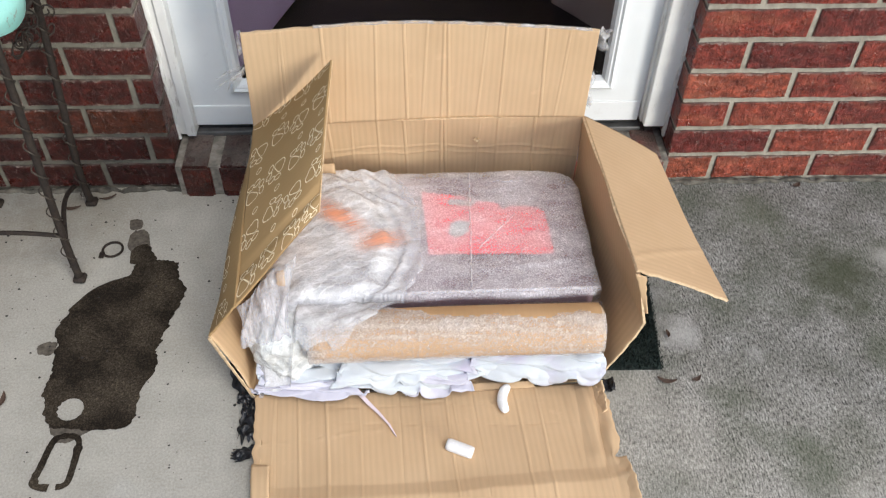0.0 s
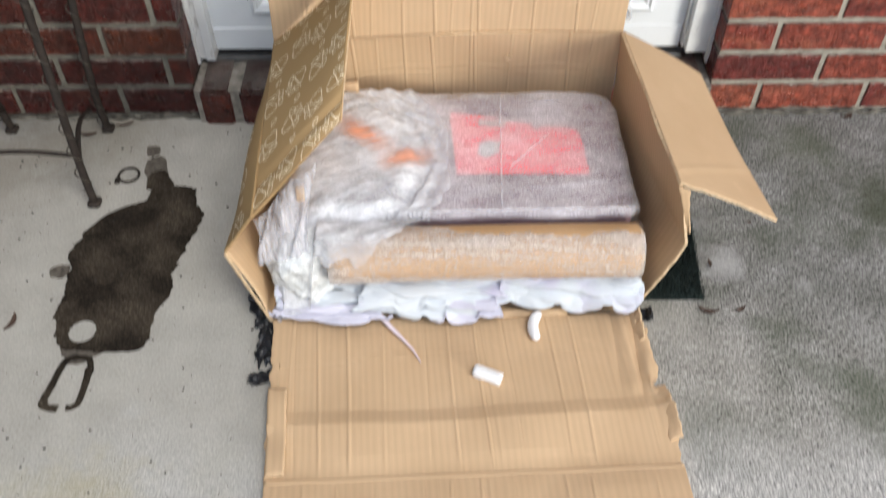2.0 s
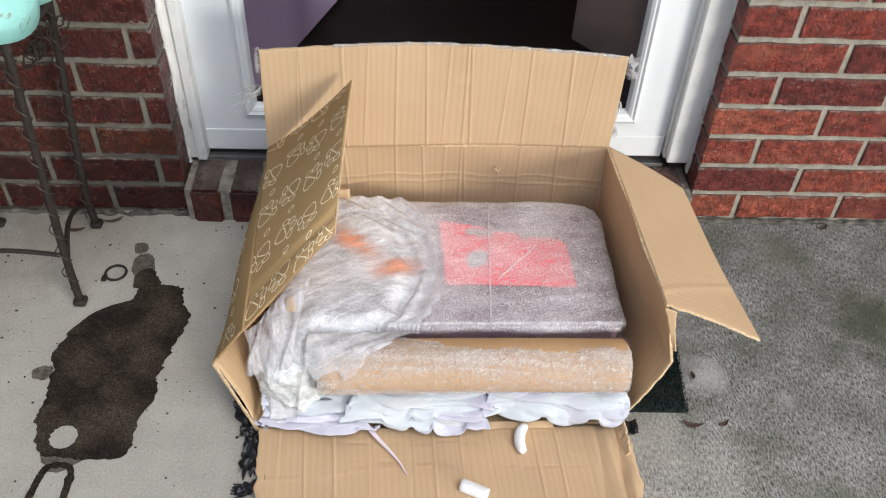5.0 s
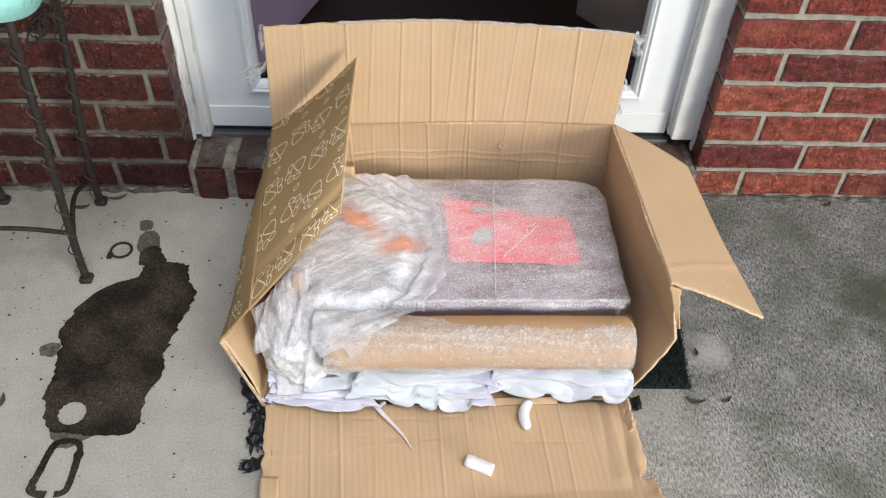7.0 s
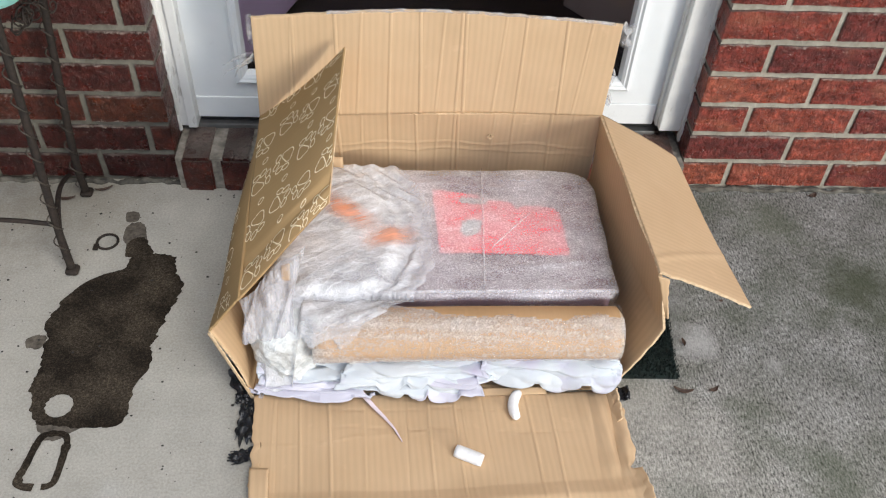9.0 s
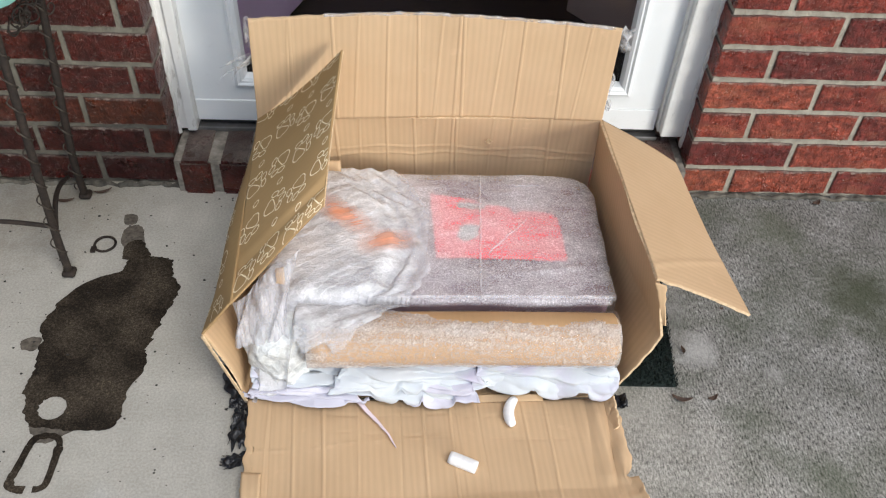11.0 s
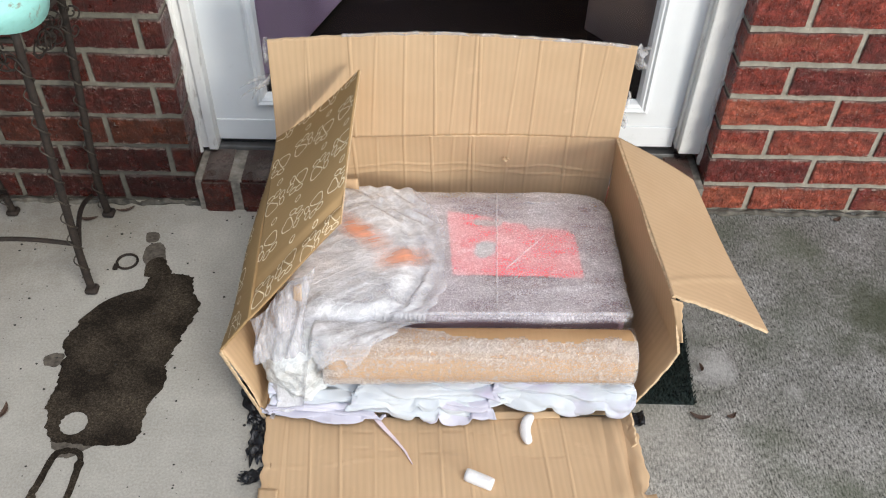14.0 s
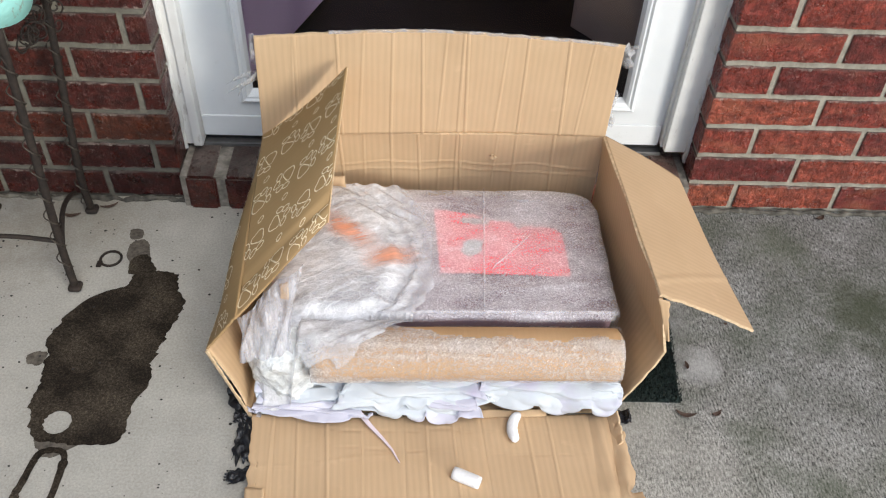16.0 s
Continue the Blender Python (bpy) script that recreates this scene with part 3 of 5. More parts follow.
def press(u, v, amp=0.0017):
    """Pressed vertical lines in the board."""
    s = 0.0
    for k, c in enumerate(FOLDS):
        s += amp * (0.5 + 0.5 * ((k * 7) % 3) / 2) * ridge(u + 0.012 * (v - 0.5) * ((k % 3) - 1), c, 0.0046)
    return s


def back_panel(u, v):
    p = bilinear((XL, BACK, 0.004), (XR, BACK, 0.004), (XR, BACK, BH), (XL - 0.004, BACK, 0.25))(u, v)
    p.z += 0.007 * math.sin(math.pi * u) * v
    p.y += 0.018 * math.sin(math.pi * u) * math.sin(math.pi * v) + rough(p, 9, 0.006, 2) - 0.0022 * ridge(v + 0.03 * noise.noise(Vector((u * 7, 0, 5))), 0.72, 0.009) - 0.0016 * ridge(v + 0.02 * noise.noise(Vector((u * 12, 3, 5))), 0.66, 0.012) + 0.005 * max(0, noise.noise(Vector((u * 5, 0, 1)))) * ridge(v + 0.03 * math.sin(6 * u), 0.64, 0.014) - 0.005 * max(0, noise.noise(Vector((u * 4, 0, 8)))) * ridge(v + 0.06 * math.sin(4 * u + 1), 0.57, 0.014) - press(u, v)
    return p


carton_part("back_panel", grid_sheet(back_panel, 480, 110, T, (BW, BH)), IN_OUT)


def back_flap(u, v):
    p = bilinear((XL - 0.004, BACK, 0.25), (XR, BACK, BH), (XR + 0.002, BACK - 0.002, 0.444), (XL + 0.002, BACK + 0.006, 0.439))(u, v)
    p.z += (0.007 + 0.004 * v) * math.sin(math.pi * u) + 0.0015 * v * noise.noise(Vector((u * 30, 0, 4)))
    p.y += 0.010 * math.sin(math.pi * u) * v * v - press(u, v) + rough(p, 7, 0.004, 9) - 0.010 * max(0, 0.16 - u) * v
    return p


carton_part("back_flap", grid_sheet(back_flap, 520, 36, T, (BW, FL)), IN_OUT)

# side panel towards the plant stand: lower half leans out, upper half folds in over the contents
lb0, lb1 = (XL, BACK, 0.004), (-0.200, YF - 0.008, 0.004)
lm0, lm1 = (XL - 0.006, BACK, 0.160), (-0.246, YF, 0.163)
lh0, lh1 = (XL - 0.003, BACK, 0.252), (-0.193, -0.506, 0.243)


def left_lower(u, v):
    p = bilinear(lb1, lb0, lm0, lm1)(u, v)
    p.x += 0.006 * math.sin(math.pi * v) * (1 - u) + rough(p, 10, 0.004, 5)
    return p


carton_part("side_panel", grid_sheet(left_lower, 60, 24, 0.003, (0.39, 0.165)), IN_OUT)


def left_upper(u, v):
    p = bilinear(lm1, lm0, lh0, lh1)(u, v)
    p += Vector((-0.012, 0, 0.004)) * math.sin(math.pi * u) * math.sin(math.pi * v) + Vector((0, 0, rough(p, 12, 0.003, 4)))
    if u < 0.04:
        p.y += 0.004 * noise.noise(Vector((v * 14, 2, 0)))
    return p


upper = carton_part("side_panel_fold", grid_sheet(left_upper, 60, 20, 0.003, (0.39, 0.10)), [KRAFT, PRINTED, PRINTED])
of, ob_ = Vector((-0.0765, -0.3665, 0.2940)), Vector((-0.060, -0.137, 0.407))


def left_flap(u, v):
    p = bilinear(lh1, lh0, ob_, of)(u, v)
    p += Vector((0.004, 0.0, -0.004)) * math.sin(math.pi * v) * u + Vector((0, 0, 0.008)) * math.sin(math.pi * u) * v
    p.z += -0.004 * ridge(u, 0.14, 0.05) + rough(p, 8, 0.004, 12)
    return p


flap_l = carton_part("side_flap", grid_sheet(left_flap, 90, 50, 0.0026, (0.37, 0.19)), [KRAFT, PRINTED, PRINTED])



def perforated(u, v):
    """Row of small torn teeth along the free edge of the flap."""
    p = bilinear(lh1, lh0, ob_, of)(0.004 + 0.992 * v, 1.0) + Vector((0, 0, 0.008 * math.sin(math.pi * (0.004 + 0.992 * v)) - 0.003))
    saw = abs((v * 74) % 1.0 - 0.5) * 2
    return p + Vector((0.0020 * u * saw, -0.0008 * u, 0.0012 * u))


carton_part("perforated_edge", grid_sheet(perforated, 2, 296, 0.0012, (0.003, 0.28)), [KRAFT_EDGE] * 3, "pale perforated edge", flap_l)

# side panel by the green mat
rb0, rb1 = (XR, BACK, 0.004), (0.374, -0.484, 0.004)
rm0, rm1 = (XR + 0.004, BACK, 0.160), (0.423, -0.478, 0.160)
rt0, rt1 = (XR, BACK, BH), (0.393, -0.478, 0.272)


def right_panel(u, v):
    k = 0.6
    p = bilinear(rb0, rb1, rm1, rm0)(u, v / k) if v < k else bilinear(rm0, rm1, rt1, rt0)(u, (v - k) / (1 - k))
    p.x += rough(p, 9, 0.005, 8) * (0.3 + u) - 0.006 * math.sin(math.pi * v) * math.sin(math.pi * u)
    if u > 0.9:
        p.y += (u - 0.9) / 0.1 * (0.0028 * noise.noise(Vector((v * 11, 5, 0))) - 0.012 * math.sin(math.pi * min(1, v / 0.9)) + (0.02 if v > 0.93 else 0))
    return p


carton_part("side_panel", grid_sheet(right_panel, 80, 40, T, (0.375, 0.27)), IN_OUT)


def right_flap(u, v):
    p = bilinear(rt0, rt1, (0.552, -0.469, 0.186), (0.503, -0.142, 0.200))(u, v)
    p.z += -0.008 * math.sin(math.pi * u) * v + 0.004 * math.sin(math.pi * v) + rough(p, 9, 0.003, 21) + 0.0016 * ridge(u + 0.25 * v, 0.93, 0.02)
    if u > 0.96:
        p.y += (u - 0.96) / 0.04 * 0.003 * noise.noise(Vector((v * 11, 1, 0)))
    return p


carton_part("side_flap", grid_sheet(right_flap, 90, 40, T, (0.37, 0.18)), IN_OUT)


carton_part("torn_edge", grid_sheet(lambda u, v: bilinear((0.390, -0.484, 0.272), (0.408, -0.480, 0.264), (0.4225, -0.488, 0.186), (0.4205, -0.486, 0.182))(u, v) + Vector((0.0015 * noise.noise(Vector((u, v * 7, 2))), 0.004 * math.sin(3 * v) - 0.003 * u, 0)), 6, 30, 0.002, (0.02, 0.08)), [KRAFT] * 3)


def left_fray(u, v):
    p = Vector((-0.200, YF - 0.009, 0.006)).lerp(Vector((-0.247, YF - 0.001, 0.162)), v)
    k = 0.004 + 0.005 * abs(noise.noise(Vector((v * 15, 1, 4))))
    return p + Vector((k * (u - 0.3), -0.002 - 0.002 * u, 0.004 * u + 0.002 * noise.noise(Vector((v * 22, u, 6)))))


carton_part("torn_edge", grid_sheet(left_fray, 5, 50, 0.0016, (0.01, 0.17)), [KRAFT_EDGE] * 3, "frayed pale torn edge")


def bottom_panel(u, v):
    return bilinear((XL, YF, 0.005), (XR, YF + 0.01, 0.005), (XR, BACK, 0.010), (XL, BACK, 0.005))(u, v)


carton_part("bottom_panel", grid_sheet(bottom_panel, 10, 10, T, (BW, 0.39)), IN_OUT)

FOLDS2 = [0.055, 0.066, 0.125, 0.20, 0.29, 0.405, 0.47, 0.545, 0.565, 0.62, 0.74, 0.80, 0.955]


def press2(u, v, shift=0.0):
    s = 0.0
    for k, c in enumerate(FOLDS2):
        s += 0.0014 * (0.4 + 0.6 * ((k * 5) % 4) / 3) * ridge(u + shift + 0.004 * math.sin(3 * v + k), c, 0.0045) * (-0.6 if k % 4 == 1 else 1)
    return s


def front_panel(u, v):
    p = bilinear((-0.196, -0.511, 0.012), (0.374, -0.500, 0.010), (0.399, -0.762, 0.006), (-0.178, -0.784, 0.006))(u, v)
    p.z += 0.006 * math.sin(math.pi * v) * (0.4 + 0.6 * math.sin(2.6 * u)) + press2(u, v) + rough(p, 8, 0.005, 31)
    # bent across: rises to a line, then lies almost flat again
    bend = v - (0.695 + 0.030 * math.sin(math.pi * u) - 0.040 * u + 0.012 * noise.noise(Vector((u * 6, 0, 1))))
    p.z += 0.0075 * (max(0.0, 1 + bend / 0.085) if bend < 0 else max(0.0, 1 - bend / 0.30)) * (0.6 + 0.4 * math.sin(math.pi * u))
    for c0, s0, w0, k0 in ((0.34, -0.16, 0.30, 0.0012), (0.20, 0.10, 0.55, -0.0010), (0.10, 0.02, 0.5, -0.0010)):
        p.z += k0 * ridge(v - s0 * u + 0.025 * noise.noise(Vector((u * 9, 0, c0 * 40))), c0, 0.0065) * max(0.0, min(1.0, (0.62 - abs(u - w0) * 1.6) / 0.2))
    # crushed and torn towards the far corner
    c = max(0.0, min(1.0, (u - 0.88) / 0.10)) * max(0.0, min(1.0, (0.62 - v) / 0.1))
    p.z += c * (0.007 * abs(math.sin(58 * u + 2.5 * v)) + 0.003 * noise.noise(Vector((u * 40, v * 9, 4))))
    if u > 0.97:
        w = (u - 0.97) / 0.03
        p.x += w * (0.006 * noise.noise(Vector((v * 16, 0, 7))) - (0.010 if v < 0.14 else 0) - 0.014 * ridge(v, 0.52, 0.05) + 0.008 * ridge(v, 0.70, 0.10))
        p.z += 0.008 * w * ridge(v, 0.66, 0.16)
    if u < 0.02:
        p.x += 0.005 * noise.noise(Vector((v * 17, 3, 7)))
    k = min(1.0, (1 - v) / 0.12)
    p.z = max(0.0065 + (p.z - 0.0065) * k, 0.004)
    return p


carton_part("front_panel", grid_sheet(front_panel, 420, 90, T, (0.575, 0.265)), OUT_IN)


def front_flap(u, v):
    p = bilinear((-0.178, -0.784, 0.006), (0.399, -0.762, 0.006), (0.409, -0.948, 0.004), (-0.162, -0.976, 0.004))(u, v)
    p.z += press2(u, v, 0.03) + abs(rough(p, 7, 0.006, 40)) + 0.012 * v * v * max(0, 1 - abs(u - 0.75) * 3) + 0.001
    k = min(1.0, v / 0.14)
    p.z = max(0.0065 + (p.z - 0.0065) * k, 0.0035)
    return p


carton_part("front_flap", grid_sheet(front_flap, 420, 40, T, (0.575, 0.185)), OUT_IN)
carton_part("score_line", grid_sheet(lambda u, v: Vector((-0.177, -0.784, 0.0)).lerp(Vector((0.398, -0.762, 0.0)), v) + Vector((0.0004 * noise.noise(Vector((v * 30, 1, 0))), 0.0032 - 0.0064 * u + 0.0012 * noise.noise(Vector((v * 9, 4, 0))), 0.0084 + 0.0005 * math.sin(math.pi * u))), 8, 120, 0.0008, (0.011, 0.575)), [KRAFT] * 3)
carton_part("torn_strip", grid_sheet(lambda u, v: bilinear((-0.188, -0.640, 0.020), (-0.160, -0.642, 0.022), (-0.150, -0.775, 0.014), (-0.176, -0.777, 0.012))(u, v) + Vector((0, 0, 0.002 * math.sin(9 * v))), 8, 24, 0.003, (0.028, 0.13)), OUT_IN)


carton_part("torn_layer", grid_sheet(lambda u, v: bilinear((0.370, -0.640, 0.014), (0.392, -0.640, 0.020), (0.404, -0.722, 0.016), (0.386, -0.726, 0.012))(u, v) + Vector((0.004 * noise.noise(Vector((v * 8, 1, u))), 0, 0.010 * math.sin(math.pi * v) * u)), 10, 26, 0.003, (0.02, 0.08)), OUT_IN)
carton_part("torn_layer", grid_sheet(lambda u, v: bilinear((0.357, -0.508, 0.014), (0.372, -0.508, 0.034), (0.374, -0.560, 0.030), (0.362, -0.562, 0.012))(u, v) + Vector((0.003 * noise.noise(Vector((v * 6, 1, u))), 0, 0.003 * noise.noise(Vector((v * 9, u, 3))))), 8, 20, 0.003, (0.02, 0.05)), OUT_IN)


def small_tear(u, v):
    a = math.tau * u
    return Vector((0.182 + 0.006 * v * math.cos(a) * (1 + 0.4 * math.sin(5 * a)), BACK + 0.009 - 0.005 * v - 0.003 * v * math.sin(3 * a), 0.212 + 0.004 * v * math.sin(a)))


carton_part("torn_fibre", grid_sheet(small_tear, 14, 4, 0.0012, (0.02, 0.02)), [KRAFT_EDGE] * 3)

# pattern printed on the outside: paw outlines and single pads
def on_sheet(fn, u, v, lift):
    e = 1e-3
    p = fn(u, v)
    n = (fn(min(1, u + e), v) - fn(max(0, u - e), v)).cross(fn(u, min(1, v + e)) - fn(u, max(0, v - e))).normalized()
    return p + n * lift


def outline(bm, fn, size, centre, shape, turn, width):
    ring = []
    for k in range(len(shape)):
        a, b = Vector(shape[k - 1]), Vector(shape[(k + 1) % len(shape)])
        t_ = (b - a).normalized()
        n = Vector((t_.y, -t_.x))
        for s in (-0.5, 0.5):
            q = Vector(shape[k]) + n * s * width
            q = Vector((q.x * math.cos(turn) - q.y * math.sin(turn), q.x * math.sin(turn) + q.y * math.cos(turn)))
            u, v = (centre[0] + q.x) / size[0], (centre[1] + q.y) / size[1]
            if not (0.004 < u < 0.996 and 0.004 < v < 0.996):
                ring.append(None)
                continue
            ring.append(bm.verts.new(on_sheet(fn, u, v, -T / 2 - 0.0006)))
    n = len(ring)
    for k in range(0, n, 2):
        q = (ring[k], ring[k + 1], ring[(k + 3) % n], ring[(k + 2) % n])
        if None not in q:
            bm.faces.new(q)


def oval(cx, cy, rx, ry, turn=0.0, n=18):
    pts = []
    for k in range(n):
        a = k * math.tau / n
        x, y = rx * math.cos(a), ry * math.sin(a)
        pts.append((cx + x * math.cos(turn) - y * math.sin(turn), cy + x * math.sin(turn) + y * math.cos(turn)))
    return pts


def heel(cx, cy, r, n=24):
    """The large pad: round on one side, three soft lobes on the other."""
    pts = []
    for k in range(n):
        a = k * math.tau / n
        q = r * (1 + 0.16 * math.cos(3 * a + math.pi))
        pts.append((cx + 0.85 * q * math.cos(a), cy + 1.1 * q * math.sin(a)))
    return pts


def paw(fn, size, centre, turn, scale, parent):
    bm = bmesh.new()
    w = 0.0019
    outline(bm, fn, size, centre, heel(-0.008 * scale, 0, 0.0105 * scale), turn, w)
    for x, y, a in ((0.004, -0.0145, 0.7), (0.0125, -0.006, 0.25), (0.0125, 0.006, -0.25), (0.004, 0.0145, -0.7)):
        outline(bm, fn, size, centre, oval(x * scale, y * scale, 0.0062 * scale, 0.0042 * scale, a), turn, w)
    if not bm.faces:
        bm.free()
        return
    carton_part("paw_print", bm, PAW_INK, parent=parent)


def pads(fn, size, centre, turn, parent):
    bm = bmesh.new()
    outline(bm, fn, size, centre, oval(0, 0, 0.0062, 0.0044), turn, 0.0016)
    if not bm.faces:
        bm.free()
        return
    carton_part("pad_print", bm, PAW_INK, parent=parent)


for r in range(5):
    for c in range(4):
        cu, cv = 0.026 + r * 0.086 + 0.008 * math.sin(2.1 * c), 0.022 + c * 0.050
        paw(left_flap, (0.37, 0.19), (cu, cv), math.pi * ((r + c) % 2) + 0.9 + 0.35 * math.sin(5 * r + 3 * c), 1.22, flap_l)
        if (r + c) % 3:
            pads(left_flap, (0.37, 0.19), (cu + 0.042, cv + 0.006), 0.9, flap_l)
for r in range(4):
    paw(left_upper, (0.39, 0.10), (0.012 + r * 0.085, 0.052), 0.9 + math.pi * (r % 2), 1.2, upper)
    pads(left_upper, (0.39, 0.10), (0.055 + r * 0.085, 0.06), 0.9, upper)
    pads(left_upper, (0.39, 0.10), (0.030 + r * 0.085, 0.015), 0.9, upper)

# ---- contents of the box ----
DARK_PACK = simple("dark_purple_card", (0.18, 0.112, 0.135), 0.5, 0.25, 14)
RED_PRINT = simple("red_print", (0.90, 0.075, 0.11), 0.5, 0.08, 20)
GREY_PRINT = simple("grey_print", (0.40, 0.40, 0.40), 0.5, 0.1, 20)
PALE_BAG = simple("pale_lilac_bag", (0.33, 0.30, 0.335), 0.5, 0.45, 13)
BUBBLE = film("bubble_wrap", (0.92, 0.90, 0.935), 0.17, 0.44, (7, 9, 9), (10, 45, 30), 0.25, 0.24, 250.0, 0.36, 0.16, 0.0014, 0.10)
# the roll's sheen is painted in as long milky patches
BUBBLE_TUBE = film("bubble_wrap_tube", (0.97, 0.925, 0.895), 0.05, 0.40, (5, 40, 40), (60, 190, 150), 0.9, 0.12, 240.0, 0.19, 0.12, 0.0030, 1.0, 0.15, 62.0)
MILKY = film("milky_plastic", (0.92, 0.925, 0.95), 0.28, 0.78, (10, 13, 10), (14, 80, 50), 0.42, 0.30, 420.0, 0.08, 0.16, 0.0016, 1.0, 0.20, 30.0, True)
CRUMPLED = film("crumpled_plastic", (0.88, 0.91, 0.91), 0.40, 0.72, (26, 26, 26), (60, 60, 25), 0.2, 0.2, 0, 0, 0.14, 0.0020, 1.0, 0.22, 34.0)
CURTAIN = film("thin_lilac_plastic", (0.72, 0.71, 0.745), 0.14, 0.32, (20, 20, 12), (150, 60, 14), 0.1, 0.40, 0, 0, 0.3, 0.0012)
TISSUE, ti, tib = mat("white_tissue")
tiv = coords(ti)
wire(ti, ramp(ti, noise_tex(ti, tiv, 9, 4), [(0.34, (0.52, 0.50, 0.63)), (0.46, (0.56, 0.605, 0.65)), (0.75, (0.62, 0.645, 0.66))]), tib.inputs["Base Color"])
tib.inputs["Roughness"].default_value = 0.7
bump(ti, tib, noise_tex(ti, tiv, 40, 3, 0.5), 0.25, 0.005)
BROWN_PAPER = kraft("brown_paper", (0.56, 0.355, 0.19), (0.49, 0.305, 0.155), 0.15)

pk = tagged(empty("wrapped_package", (0.142, -0.292, 0.012)), "flat dark package with red label wrapped in bubble wrap", "package")


def rel(ob, root):
    ob.matrix_parent_inverse = Matrix.Translation(-root.location)
    return ob


def moved(bm, m):
    bmesh.ops.transform(bm, matrix=m, verts=bm.verts[:])
    return bm


M = pose(0.147, -0.2825, 0.088, 0, 0, 1.0)
def round_corners(bm, hx, hy):
    """Rounds the package in plan, most at its far end."""
    for v in bm.verts:
        r = 0.065 if v.co.y > 0 else 0.022
        if v.co.x > hx - r and abs(v.co.y) > hy - r:
            c = Vector((hx - r, math.copysign(hy - r, v.co.y)))
            d = Vector((v.co.x, v.co.y)) - c
            m_ = max(abs(d.x), abs(d.y))
            if d.length > 1e-6:
                d *= m_ / d.length
            v.co.x, v.co.y = c.x + d.x, c.y + d.y
    return bm


rel(part("carton_core", moved(round_corners(rounded_box(0.212, 0.142, 0.068, 0.010, 30), 0.212, 0.142), M), DARK_PACK, pk, smooth=True), pk)


def flat(pts, z, m=None):
    bm = bmesh.new()
    f = bm.faces.new([bm.verts.new((x, y, z)) for x, y in pts])
    bmesh.ops.triangulate(bm, faces=[f])
    if m:
        moved(bm, m)
    return bm


ZL = 0.1566
def ragged(pts, step, jag, seed):
    """Points along a closed line, shifted a little as the bubbles break up the edge."""
    out = []
    for k in range(len(pts)):
        a, b = Vector(pts[k]), Vector(pts[(k + 1) % len(pts)])
        n = max(1, int((b - a).length / step))
        for s in range(n):
            p = a.lerp(b, s / n)
            out.append((p.x + jag * noise.noise(Vector((p.x * 400, p.y * 400, seed))), p.y + jag * noise.noise(Vector((p.x * 400, p.y * 400, seed + 5)))))
    return out


rel(part("red_label", flat(ragged([(0.082, -0.184), (0.150, -0.196), (0.176, -0.208), (0.214, -0.215), (0.223, -0.230), (0.236, -0.221), (0.283, -0.226), (0.296, -0.241), (0.301, -0.337), (0.091, -0.335)], 0.0012, 0.0035, 1), ZL), RED_PRINT, pk, "red printed label under the wrap"), pk)
rel(part("grey_mark", flat(ragged([(0.144, -0.256), (0.164, -0.260), (0.158, -0.286), (0.140, -0.298), (0.125, -0.287), (0.131, -0.264)], 0.0012, 0.004, 2), ZL + 0.0006), GREY_PRINT, pk), pk)
rel(part("grey_mark", flat(ragged([(0.129, -0.203), (0.176, -0.207), (0.173, -0.221), (0.130, -0.218)], 0.0012, 0.006, 3), ZL + 0.0006), GREY_PRINT, pk), pk)


def wrap_noise(q, d):
    f = rough(q * 1.0 + d * 0.02, 15, 0.004, 3) + rough(q, 60, 0.0008, 6)
    if d.z > 0.5:
        f += 0.0022 * ridge(q.y + 0.04 * q.x + 0.004 * math.sin(30 * q.x), 0.100, 0.006) * max(0.0, math.sin(8 * (q.x + 0.2)))
        f += 0.0024 * ridge(q.y - 0.12 * q.x, -0.098, 0.006) * max(0.0, min(1, (q.x - 0.0) / 0.05))
    return 0.002 + f


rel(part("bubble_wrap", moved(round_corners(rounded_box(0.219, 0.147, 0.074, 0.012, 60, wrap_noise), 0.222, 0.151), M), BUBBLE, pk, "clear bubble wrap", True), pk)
SEAM = film("film_seam", (0.95, 0.94, 0.96), 0.12, 0.28, (30, 30, 30), (40, 40, 40), 0.0, 0.3, 0, 0, 0.2, 0.0005)


def crease(a, b, width, wander):
    """A pale crease or seam of the wrap along its flat top, tapering at both ends."""
    a, b = Vector(a), Vector(b)
    d = (b - a).normalized()
    n = Vector((-d.y, d.x))

    def fn(u, v):
        q = a.lerp(b, v) + n * (wander * noise.noise(Vector((v * 5, a.x * 40, 2))) + width * (u - 0.5) * (0.25 + 0.75 * math.sin(math.pi * v) ** 0.5))
        return Vector((q.x, q.y, 0.1672 + 0.0012 * math.sin(math.pi * u) + 0.0008 * noise.noise(Vector((v * 12, u, a.x * 9)))))
    return rel(part("seam", grid_sheet(fn, 4, 44, 0.0005, (width, (b - a).length)), [SEAM] * 3, pk), pk)


crease((0.168, -0.139), (0.158, -0.424), 0.0030, 0.001)
crease((0.243, -0.250), (0.176, -0.332), 0.0034, 0.003)
crease((0.197, -0.172), (0.272, -0.168), 0.0036, 0.003)

# folded film along the front edge, its highlight painted in as a pale strip
fold = grid_sheet(lambda u, v: (0.03 + 0.330 * u, -0.4275 + 0.006 * u + 0.007 * v + 0.0022 * noise.noise(Vector((u * 30, 2, 0))), 0.1640 + 0.0035 * math.sin(math.pi * v) + 0.0014 * noise.noise(Vector((u * 24, v, 5)))), 120, 6, 0.0006, (0.32, 0.007))
rel(part("fold_highlight", fold, [SEAM] * 3, pk, "folded edge of the wrap with its highlight painted in pale"), pk)

